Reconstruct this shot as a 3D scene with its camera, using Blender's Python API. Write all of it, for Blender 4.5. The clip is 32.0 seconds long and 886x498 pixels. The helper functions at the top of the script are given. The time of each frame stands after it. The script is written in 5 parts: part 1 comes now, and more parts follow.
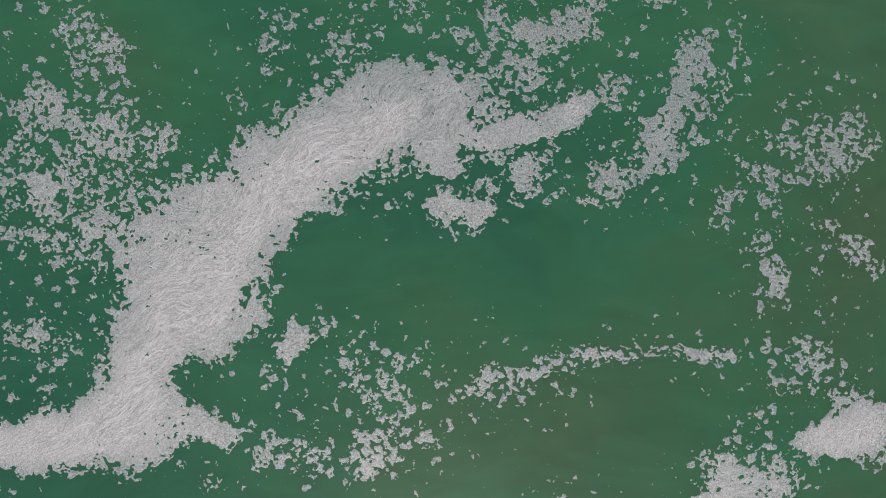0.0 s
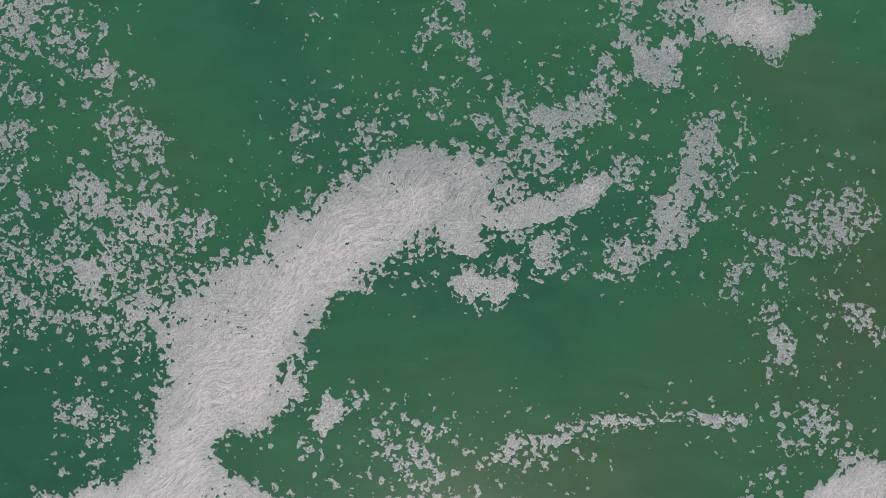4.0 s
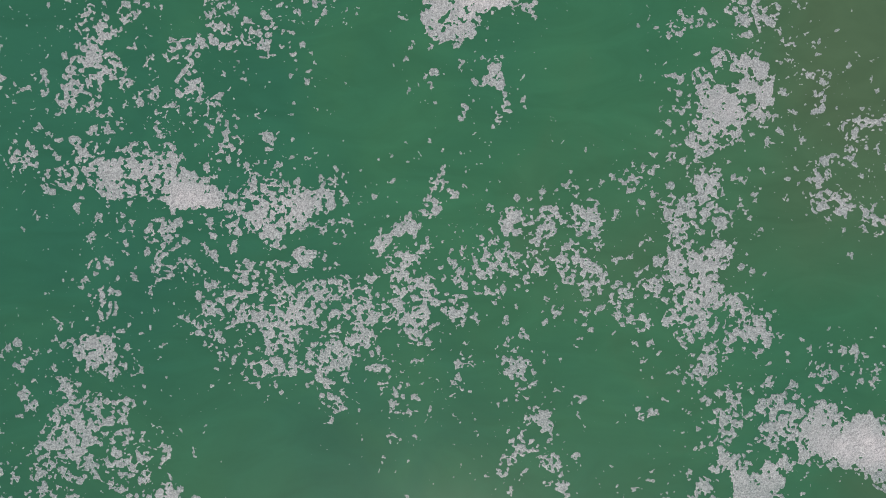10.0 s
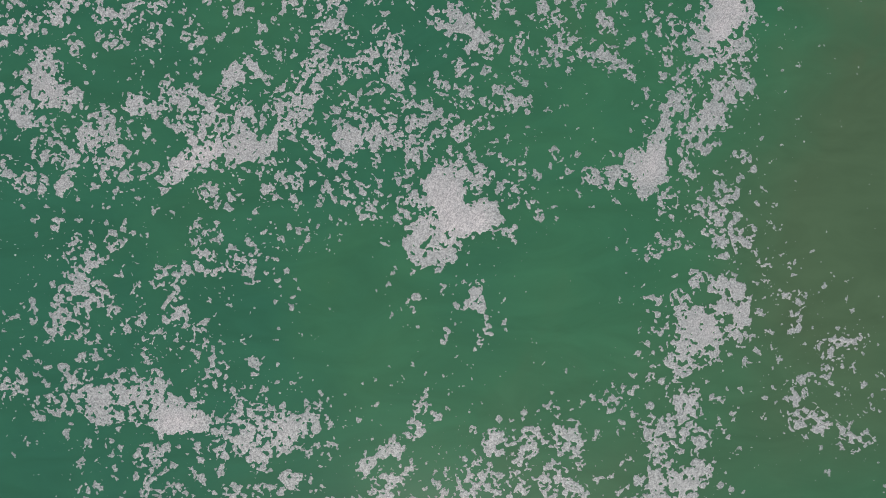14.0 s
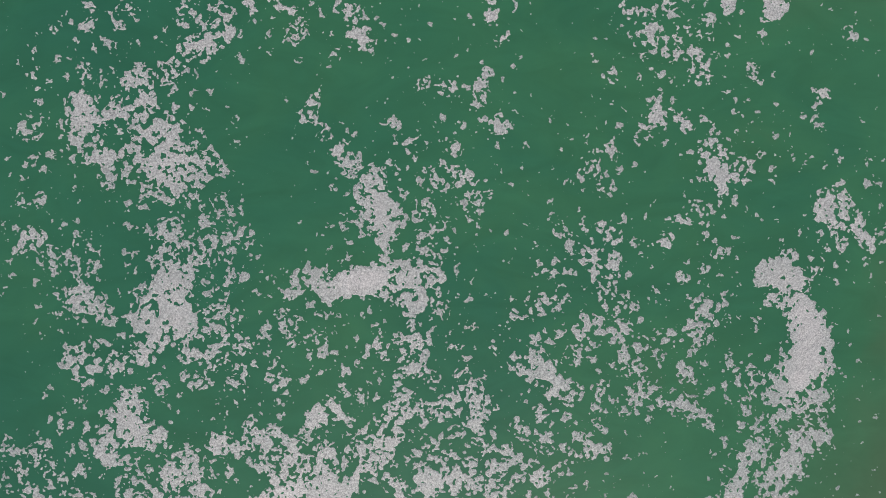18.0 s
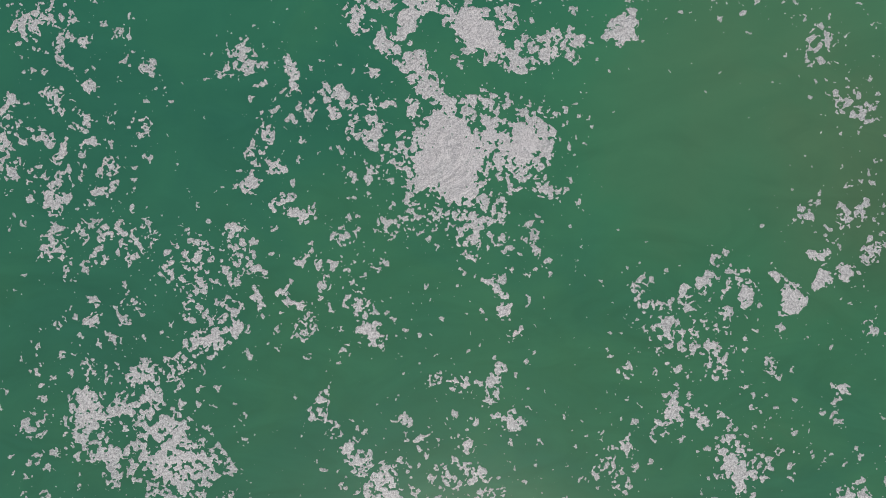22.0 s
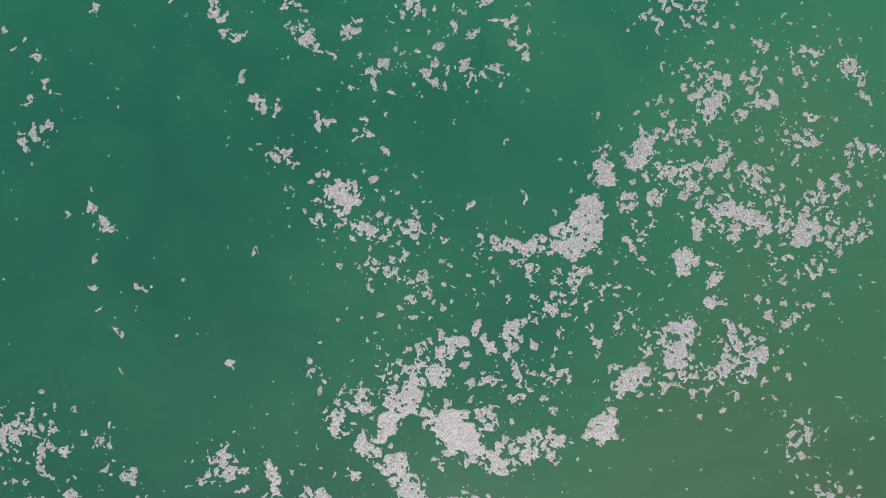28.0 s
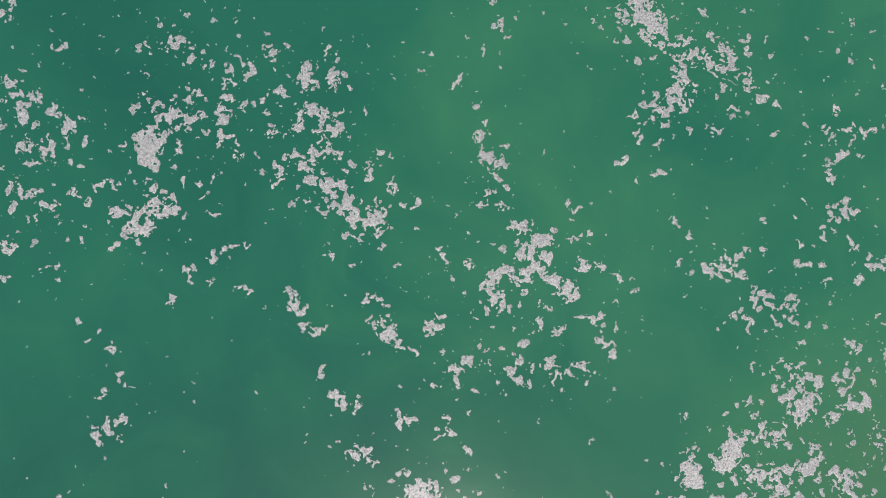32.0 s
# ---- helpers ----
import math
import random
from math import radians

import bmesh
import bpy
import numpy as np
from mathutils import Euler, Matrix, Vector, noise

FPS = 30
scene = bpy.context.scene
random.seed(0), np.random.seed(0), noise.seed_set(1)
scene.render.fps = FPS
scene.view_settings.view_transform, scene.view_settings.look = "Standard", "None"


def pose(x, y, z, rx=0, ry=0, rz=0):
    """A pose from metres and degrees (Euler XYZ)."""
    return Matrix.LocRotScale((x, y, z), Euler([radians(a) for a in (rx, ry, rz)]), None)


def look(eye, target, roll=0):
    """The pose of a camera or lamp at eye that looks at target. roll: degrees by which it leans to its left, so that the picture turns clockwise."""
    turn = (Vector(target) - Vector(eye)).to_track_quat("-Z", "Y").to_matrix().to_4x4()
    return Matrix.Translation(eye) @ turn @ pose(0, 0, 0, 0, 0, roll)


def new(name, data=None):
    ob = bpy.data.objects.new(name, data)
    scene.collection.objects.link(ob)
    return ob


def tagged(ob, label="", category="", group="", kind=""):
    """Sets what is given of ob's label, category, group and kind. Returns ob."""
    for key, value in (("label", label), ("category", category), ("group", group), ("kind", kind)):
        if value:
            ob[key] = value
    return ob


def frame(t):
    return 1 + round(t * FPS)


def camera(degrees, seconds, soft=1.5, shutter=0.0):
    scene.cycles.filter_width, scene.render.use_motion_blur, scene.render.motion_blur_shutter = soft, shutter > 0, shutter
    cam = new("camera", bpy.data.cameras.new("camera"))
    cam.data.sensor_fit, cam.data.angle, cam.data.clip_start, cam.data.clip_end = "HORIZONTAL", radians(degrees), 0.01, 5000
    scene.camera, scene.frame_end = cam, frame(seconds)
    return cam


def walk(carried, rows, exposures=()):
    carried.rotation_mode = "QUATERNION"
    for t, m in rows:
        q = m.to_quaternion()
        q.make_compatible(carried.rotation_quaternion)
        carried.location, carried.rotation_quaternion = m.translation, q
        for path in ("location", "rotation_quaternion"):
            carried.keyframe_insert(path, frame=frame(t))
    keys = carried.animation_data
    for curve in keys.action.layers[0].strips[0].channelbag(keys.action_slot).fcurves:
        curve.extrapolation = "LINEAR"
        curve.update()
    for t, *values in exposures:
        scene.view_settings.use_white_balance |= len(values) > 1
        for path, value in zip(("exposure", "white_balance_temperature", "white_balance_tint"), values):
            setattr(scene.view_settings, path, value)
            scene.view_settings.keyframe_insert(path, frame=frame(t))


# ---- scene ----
# ---- camera: a drone that looks straight down, then glides along the shore waters ----
cam = camera(70, 32.0, soft=0.9)
# seconds, place over the sea, height over it, heading
PATH = [
    (0.0, 3.04, -2.36, 32.97, 0.98),
    (0.5, 3.06, -2.65, 32.93, 0.94),
    (1.0, 3.08, -2.95, 32.89, 0.88),
    (1.5, 3.14, -3.25, 32.84, 0.72),
    (2.0, 3.22, -3.42, 32.94, 0.55),
    (2.5, 3.16, -3.04, 33.14, 0.43),
    (4.5, 0.94, 4.02, 35.53, -0.42),
    (5.0, 0.18, 6.31, 35.94, -0.67),
    (5.5, -0.61, 8.64, 35.88, -0.58),
    (6.0, -1.25, 10.88, 35.51, -0.41),
    (6.5, -1.75, 12.79, 34.92, -0.24),
    (7.0, -2.21, 14.56, 34.18, -0.03),
    (7.5, -2.55, 16.15, 33.66, 0.16),
    (8.0, -2.68, 17.78, 33.43, 0.23),
    (8.5, -2.74, 19.37, 33.20, 0.11),
    (9.0, -2.76, 21.03, 32.96, -0.14),
    (9.5, -2.76, 22.69, 32.72, -0.04),
    (10.0, -2.74, 24.34, 32.61, -0.04),
    (10.5, -2.66, 25.96, 32.55, -0.14),
    (11.0, -2.51, 27.55, 32.45, 0.05),
    (11.5, -2.31, 29.14, 32.38, 0.11),
    (12.0, -2.13, 30.49, 32.30, 0.13),
    (12.5, -1.96, 31.84, 32.37, -0.15),
    (13.0, -1.84, 33.14, 32.61, -0.45),
    (13.5, -1.76, 34.49, 32.84, -0.87),
    (15.5, -2.18, 41.52, 35.04, 0.52),
    (16.0, -2.88, 43.96, 35.80, 0.46),
    (16.5, -3.94, 46.45, 35.90, 0.50),
    (17.0, -4.83, 49.16, 35.18, 0.30),
    (17.5, -5.63, 51.73, 34.13, 0.50),
    (18.0, -5.99, 54.11, 33.50, 0.35),
    (18.5, -6.24, 56.45, 33.07, 0.35),
    (19.0, -6.46, 58.69, 32.61, 0.41),
    (19.5, -6.56, 60.86, 32.44, 0.64),
    (20.0, -6.62, 62.90, 32.35, 0.52),
    (20.5, -6.67, 64.82, 32.38, 0.52),
    (21.0, -6.69, 66.54, 32.54, 0.49),
    (21.5, -6.74, 68.07, 32.67, 0.35),
    (22.0, -6.69, 69.64, 32.84, 0.24),
    (22.5, -6.66, 71.20, 32.97, 0.04),
    (23.0, -6.65, 72.74, 33.16, -0.12),
    (23.5, -6.61, 74.30, 33.23, -0.38),
    (24.0, -6.59, 75.85, 33.35, -0.71),
    (24.5, -6.48, 77.45, 33.15, -0.96),
    (25.0, -6.40, 79.22, 33.00, -1.13),
    (25.5, -6.14, 81.02, 32.75, -1.56),
    (27.5, -5.57, 88.67, 32.43, -0.79),
    (28.0, -5.57, 90.52, 32.85, -0.88),
    (28.5, -5.85, 92.35, 33.41, -0.08),
    (29.0, -6.35, 94.04, 34.20, 0.01),
    (29.5, -7.01, 95.79, 34.68, 0.40),
    (30.0, -7.91, 97.66, 34.56, 0.58),
    (30.5, -8.81, 99.70, 33.75, -0.02),
    (31.0, -9.32, 101.71, 33.14, -0.51),
    (31.5, -9.68, 103.73, 32.57, -0.94),
    (32.0, -9.70, 105.84, 32.04, -0.18),
]
walk(cam, [(t, pose(x, y, z, rz=turn)) for t, x, y, z, turn in PATH], exposures=[(0.0, 0.0), (5.0, -0.02), (7.0, 0.0), (9.5, 0.16), (12.0, 0.13), (16.0, 0.02), (21.5, 0.07), (25.0, 0.02), (28.0, 0.05), (30.0, 0.08), (32.0, 0.18)])

# ---- overcast daylight ----
SUN_UP, SUN_TURN = radians(56.0), radians(178)
world = bpy.data.worlds.new("overcast_sky")
world.use_nodes = True
scene.world = world
wn, wl = world.node_tree.nodes, world.node_tree.links
sky = wn.new("ShaderNodeTexSky")
sky.sky_type = "NISHITA"
sky.sun_disc = False
sky.sun_elevation, sky.sun_rotation = SUN_UP, SUN_TURN
sky.air_density, sky.dust_density, sky.ozone_density = 1.0, 4.0, 1.0
wl.new(sky.outputs["Color"], wn["Background"].inputs["Color"])
wn["Background"].inputs["Strength"].default_value = 0.071

sun_data = bpy.data.lights.new("sun", "SUN")
sun_data.energy, sun_data.angle, sun_data.color = 1.12, radians(18), (1.0, 0.94, 0.88)
sun = new("sun", sun_data)
way = Vector((math.sin(SUN_TURN) * math.cos(SUN_UP), math.cos(SUN_TURN) * math.cos(SUN_UP), math.sin(SUN_UP)))
sun.matrix_world = look(way * 60, (0, 0, 0))


# ---- materials ----
def material(name):
    m = bpy.data.materials.new(name)
    m.use_nodes = True
    return m, m.node_tree.nodes, m.node_tree.links, m.node_tree.nodes["Principled BSDF"]


def noise_node(nodes, links, scale, detail, rough=0.5, vector=None, distortion=0.0):
    n = nodes.new("ShaderNodeTexNoise")
    n.inputs["Scale"].default_value, n.inputs["Detail"].default_value = scale, detail
    n.inputs["Roughness"].default_value, n.inputs["Distortion"].default_value = rough, distortion
    if vector:
        links.new(vector, n.inputs["Vector"])
    return n


def ramp_node(nodes, links, source, stops):
    r = nodes.new("ShaderNodeValToRGB")
    while len(r.color_ramp.elements) < len(stops):
        r.color_ramp.elements.new(0.5)
    for e, (p, c) in zip(r.color_ramp.elements, stops):
        e.position, e.color = p, (*c, 1)
    links.new(source, r.inputs["Fac"])
    return r


def math_node(nodes, links, op, a, b):
    n = nodes.new("ShaderNodeMath")
    n.operation = op
    for i, v in enumerate((a, b)):
        if isinstance(v, (int, float)):
            n.inputs[i].default_value = v
        else:
            links.new(v, n.inputs[i])
    return n.outputs[0]


def mix_node(nodes, links, fac, a, b):
    n = nodes.new("ShaderNodeMix")
    n.data_type = "RGBA"
    for socket, v in ((n.inputs[0], fac), (n.inputs[6], a), (n.inputs[7], b)):
        if isinstance(v, (int, float)):
            socket.default_value = v
        elif isinstance(v, tuple):
            socket.default_value = (*v, 1)
        else:
            links.new(v, socket)
    return n.outputs[2]


def water_material():
    m, n, l, bsdf = material("murky_sea_water")
    geo = n.new("ShaderNodeNewGeometry")
    pos = geo.outputs["Position"]
    sep = n.new("ShaderNodeSeparateXYZ")
    l.new(pos, sep.inputs[0])
    # broad patches, tens of metres across, teal to olive; the tone turns more olive eastwards
    cloud = noise_node(n, l, 0.06, 3, 0.45, pos, 0.6)
    wisps = noise_node(n, l, 0.17, 4, 0.55, pos, 1.2)
    east = n.new("ShaderNodeMapRange")
    for key, value in (("From Min", -26.0), ("From Max", 20.0), ("To Min", -0.1), ("To Max", 0.16)):
        east.inputs[key].default_value = value
    l.new(sep.outputs["X"], east.inputs["Value"])
    tone = math_node(n, l, "ADD", math_node(n, l, "MULTIPLY", math_node(n, l, "ADD", cloud.outputs["Fac"], 0.22), 0.48), math_node(n, l, "MULTIPLY", math_node(n, l, "SUBTRACT", wisps.outputs["Fac"], 0.0), 0.3))
    tone = math_node(n, l, "ADD", tone, east.outputs["Result"])
    # single soft patches: positive amounts shift the tone to olive, negative ones to teal
    for x, y, rx, ry, more in ((21, 43, 8, 11, 0.18), (16, 31, 8, 9, 0.1), (3, 28, 9, 5, 0.06), (-17, 9, 6, 6, 0.1), (8, -12, 10, 5, 0.06), (24, 10, 7, 8, 0.05), (16, 14, 7, 7, -0.06),
                               (12, 78, 9, 9, 0.2), (10, 93, 9, 9, 0.06), (-16, 95, 9, 9, -0.16), (-5, 103, 6, 9, 0.05), (-25, 84, 7, 5, 0.08), (-19, 84, 9, 7, -0.03), (6, 1, 9, 4, -0.14), (-1, 49, 6, 8, -0.08),
                               (18, 27, 6, 6, 0.1), (7, 23, 5, 3, 0.08), (15, 53, 6, 8, -0.14), (9, 111, 8, 9, -0.12), (-9, 91, 8, 5, 0.07), (12, -11, 6, 3, 0.06), (-12, 7, 4, 3, 0.06)):
        gap = n.new("ShaderNodeVectorMath")
        gap.operation = "MULTIPLY_ADD"
        gap.inputs[1].default_value, gap.inputs[2].default_value = (1 / rx, 1 / ry, 0), (-x / rx, -y / ry, 0)
        l.new(pos, gap.inputs[0])
        far = n.new("ShaderNodeVectorMath")
        far.operation = "LENGTH"
        l.new(gap.outputs["Vector"], far.inputs[0])
        soft = n.new("ShaderNodeMapRange")
        soft.interpolation_type = "SMOOTHSTEP"
        for key, value in (("From Min", 0.0), ("From Max", 1.7), ("To Min", more), ("To Max", 0.0)):
            soft.inputs[key].default_value = value
        l.new(math_node(n, l, "ADD", far.outputs["Value"], math_node(n, l, "MULTIPLY", math_node(n, l, "SUBTRACT", wisps.outputs["Fac"], 0.5), 1.4)), soft.inputs["Value"])
        tone = math_node(n, l, "ADD", tone, soft.outputs["Result"])
    deep = ramp_node(n, l, tone, [(0.22, (0.033, 0.154, 0.099)), (0.42, (0.041, 0.177, 0.099)), (0.60, (0.055, 0.201, 0.099)), (0.82, (0.094, 0.170, 0.087))])
    # a little lighter away from the start
    lift = n.new("ShaderNodeMapRange")
    for key, value in (("From Min", 0.0), ("From Max", 26.0), ("To Min", 0.93), ("To Max", 1.12)):
        lift.inputs[key].default_value = value
    l.new(sep.outputs["Y"], lift.inputs["Value"])
    scaled = n.new("ShaderNodeVectorMath")
    scaled.operation = "SCALE"
    l.new(deep.outputs["Color"], scaled.inputs[0])
    drawn = n.new("ShaderNodeMapping")
    drawn.inputs["Scale"].default_value, drawn.inputs["Rotation"].default_value = (0.45, 1.0, 1.0), (0, 0, radians(-14))
    l.new(pos, drawn.inputs["Vector"])
    veil = noise_node(n, l, 0.38, 5, 0.55, drawn.outputs["Vector"], 1.5)
    thin = math_node(n, l, "ADD", math_node(n, l, "MULTIPLY", veil.outputs["Fac"], 0.5), 0.75)
    l.new(math_node(n, l, "MULTIPLY", lift.outputs["Result"], thin), scaled.inputs["Scale"])
    shoal = ramp_node(n, l, tone, [(0.25, (0.023, 0.176, 0.125)), (0.45, (0.034, 0.232, 0.141)), (0.62, (0.064, 0.298, 0.157)), (0.84, (0.115, 0.325, 0.165))])
    # the water turns clearer and lighter towards the north
    north = n.new("ShaderNodeMapRange")
    north.inputs["From Min"].default_value, north.inputs["From Max"].default_value = 64.0, 104.0
    l.new(sep.outputs["Y"], north.inputs["Value"])
    l.new(mix_node(n, l, north.outputs["Result"], scaled.outputs[0], shoal.outputs["Color"]), bsdf.inputs["Base Color"])
    bsdf.inputs["Roughness"].default_value = 0.14
    bsdf.inputs["IOR"].default_value = 1.33
    ripple = noise_node(n, l, 1.6, 5, 0.6, pos, 0.3)
    bump = n.new("ShaderNodeBump")
    bump.inputs["Strength"].default_value, bump.inputs["Distance"].default_value = 0.12, 0.04
    l.new(ripple.outputs["Fac"], bump.inputs["Height"])
    l.new(bump.outputs["Normal"], bsdf.inputs["Normal"])
    return m


def foam_material():
    m, n, l, bsdf = material("sea_foam")
    geo = n.new("ShaderNodeNewGeometry")
    pos = geo.outputs["Position"]
    thick = n.new("ShaderNodeAttribute")
    thick.attribute_name = "thickness"
    # fine bubbles, with soft streaks drawn out along the drift and bent by the swell
    bend = noise_node(n, l, 0.16, 2, 0.5, pos)
    sway = n.new("ShaderNodeVectorMath")
    sway.operation = "MULTIPLY_ADD"
    sway.inputs[1].default_value = (5.0, 5.0, 0.0)
    l.new(bend.outputs["Color"], sway.inputs[0])
    l.new(pos, sway.inputs[2])
    turn = n.new("ShaderNodeMapping")
    turn.vector_type = "TEXTURE"
    turn.inputs["Rotation"].default_value = (0, 0, radians(38))
    turn.inputs["Scale"].default_value = (4.2, 1.0, 1.0)
    l.new(sway.outputs["Vector"], turn.inputs["Vector"])
    streak = noise_node(n, l, 1.5, 5, 0.7, turn.outputs["Vector"], 0.6)
    fibre = noise_node(n, l, 9.0, 5, 0.78, turn.outputs["Vector"], 1.0)
    bubbles = noise_node(n, l, 16.0, 4, 0.78, pos, 0.4)
    patchy = noise_node(n, l, 0.5, 3, 0.5, pos, 0.8)
    # small flakes are beaded all over; only broad sheets are combed into fibres
    wide = n.new("ShaderNodeAttribute")
    wide.attribute_name = "breadth"
    beads = noise_node(n, l, 9.0, 3, 0.75, pos, 0.3)
    combed = mix_node(n, l, math_node(n, l, "MULTIPLY", wide.outputs["Fac"], 1.0), beads.outputs["Fac"], fibre.outputs["Fac"])
    lace = math_node(n, l, "ADD", math_node(n, l, "MULTIPLY", combed, 0.48), math_node(n, l, "MULTIPLY", bubbles.outputs["Fac"], 0.52))
    rich = ramp_node(n, l, lace, [(0.42, (0.38, 0.38, 0.37)), (0.50, (0.71, 0.695, 0.675)), (0.57, (0.95, 0.93, 0.90))])
    poor = ramp_node(n, l, lace, [(0.42, (0.14, 0.20, 0.18)), (0.50, (0.345, 0.405, 0.38)), (0.57, (0.58, 0.64, 0.61))])
    amount = math_node(n, l, "ADD", thick.outputs["Fac"], math_node(n, l, "MULTIPLY", math_node(n, l, "SUBTRACT", patchy.outputs["Fac"], 0.5), 0.7))
    amount = math_node(n, l, "ADD", amount, math_node(n, l, "MULTIPLY", math_node(n, l, "MULTIPLY", math_node(n, l, "SUBTRACT", streak.outputs["Fac"], 0.5), wide.outputs["Fac"]), 1.3))
    limit = n.new("ShaderNodeClamp")
    l.new(amount, limit.inputs["Value"])
    l.new(mix_node(n, l, limit.outputs["Result"], poor.outputs["Color"], rich.outputs["Color"]), bsdf.inputs["Base Color"])
    bsdf.inputs["Roughness"].default_value = 0.45
    bsdf.inputs["Specular IOR Level"].default_value = 1.0
    bump = n.new("ShaderNodeBump")
    bump.inputs["Strength"].default_value, bump.inputs["Distance"].default_value = 0.6, 0.03
    l.new(lace, bump.inputs["Height"])
    l.new(bump.outputs["Normal"], bsdf.inputs["Normal"])
    return m


def ridge_material():
    m, n, l, bsdf = material("piled_foam")
    geo = n.new("ShaderNodeNewGeometry")
    bubbles = noise_node(n, l, 9.0, 5, 0.75, geo.outputs["Position"], 0.4)
    tone = ramp_node(n, l, bubbles.outputs["Fac"], [(0.36, (0.74, 0.735, 0.725)), (0.56, (0.98, 0.97, 0.955))])
    l.new(tone.outputs["Color"], bsdf.inputs["Base Color"])
    bsdf.inputs["Roughness"].default_value = 0.8
    return m


WATER, FOAM, RIDGE = water_material(), foam_material(), ridge_material()


# ---- the sea: one sheet with a low swell, out to the horizon ----
def swell(x, y):
    return 0.03 * np.sin(0.42 * x + 0.11 * y + 0.8) + 0.04 * np.sin(0.23 * x - 0.17 * y + 2.1) + 0.012 * np.sin(0.1 * x + 0.55 * y)


def sheet_lines(a, b, step, far):
    inner = np.arange(a, b + step / 2, step)
    outer = step * 1.45 ** np.arange(1, 40)
    outer = np.cumsum(outer)
    outer = outer[outer < far]
    return np.concatenate((a - outer[::-1], inner, b + outer))


def build_sea():
    xs, ys = sheet_lines(-37, 31, 0.5, 4000), sheet_lines(-22, 124, 0.5, 4000)
    gx, gy = np.meshgrid(xs, ys)
    fade = np.clip(1 - np.maximum(np.abs(gx) - 60, np.abs(gy - 55) - 110) / 300, 0, 1)
    verts = np.stack((gx, gy, swell(gx, gy) * fade), -1).reshape(-1, 3)
    i = np.arange(len(ys) - 1)[:, None] * len(xs) + np.arange(len(xs) - 1)[None]
    i = i.ravel()
    mesh = bpy.data.meshes.new("water")
    mesh.from_pydata(verts.tolist(), [], np.stack((i, i + 1, i + 1 + len(xs), i + len(xs)), -1).tolist())
    mesh.shade_smooth()
    mesh.materials.append(WATER)
    return tagged(new("water", mesh), "murky green sea water, teal to olive in patches, with a low swell", "water", kind="structure")


build_sea()

# ---- foam: how thickly it lies over the sea, drift by drift ----
STEP = 0.04
X0, Y0, NX, NY = -33.8, -18.8, 1530, 3490
GX, GY = X0 + STEP * np.arange(NX), Y0 + STEP * np.arange(NY)
cover, scatter, heaps, leads = np.full((NY, NX), 0.003, np.float32), np.zeros((NY, NX), np.float32), np.zeros((NY, NX), np.float32), np.zeros((NY, NX), np.float32)
rng = np.random.RandomState(7)
FLAT_X, FLAT_Y = np.broadcast_to((GX - X0).astype(np.float32)[None], (NY, NX)), np.broadcast_to((GY - Y0).astype(np.float32)[:, None], (NY, NX))


def lattice(wave, turn=0.0):
    """Smooth gradient noise over the foam's grid at that wavelength in metres, turned so that no rows show. Long waves are worked out on every third point."""
    skip = 3 if wave > 0.4 else 1
    px = np.arange(0, NX + skip, skip, dtype=np.float32)[None] * STEP
    py = np.arange(0, NY + skip, skip, dtype=np.float32)[:, None] * STEP
    c, s = math.cos(turn) / wave, math.sin(turn) / wave
    u, v = px * c - py * s, px * s + py * c
    u, v = u - u.min() + 0.01, v - v.min() + 0.01
    iu, iv = u.astype(np.int32), v.astype(np.int32)
    fu, fv = u - iu, v - iv
    nx = int(iu.max()) + 2
    a = rng.uniform(0, 2 * np.pi, (int(iv.max()) + 2) * nx).astype(np.float32)
    ca, sa = np.cos(a), np.sin(a)
    first = iv * nx + iu
    wu, wv = fu * fu * (3 - 2 * fu), fv * fv * (3 - 2 * fv)

    def corner(di, dj):
        k = first + (dj * nx + di)
        return ca[k] * (fu - di) + sa[k] * (fv - dj)

    low = corner(0, 0) * (1 - wu) + corner(1, 0) * wu
    high = corner(0, 1) * (1 - wu) + corner(1, 1) * wu
    field = low * (1 - wv) + high * wv
    if skip == 1:
        return field[:NY, :NX]
    i, j = np.arange(NX), np.arange(NY)
    f = (i % skip / skip).astype(np.float32)[None]
    field = field[:, i // skip] * (1 - f) + field[:, i // skip + 1] * f
    f = (j % skip / skip).astype(np.float32)[:, None]
    return field[j // skip] * (1 - f) + field[j // skip + 1] * f


# ragged outlines: every drift is bent by these
BEND_X = 0.9 * lattice(2.4, 0.4) + 0.5 * lattice(1.0, 1.1) + 0.3 * lattice(0.5, 0.2)
BEND_Y = 0.9 * lattice(2.4, 0.9) + 0.5 * lattice(1.0, 0.5) + 0.3 * lattice(0.5, 1.3)
# the outlines of single flakes
wx = 0.2 * lattice(0.55, 0.3) + 0.13 * lattice(0.26, 0.8) + 0.06 * lattice(0.12, 0.4)
wy = 0.2 * lattice(0.55, 1.2) + 0.13 * lattice(0.26, 0.1) + 0.06 * lattice(0.12, 1.0)
solid, firm, dense, broken, loose, specks = 1.22, 0.95, 0.74, 0.54, 0.33, 0.07


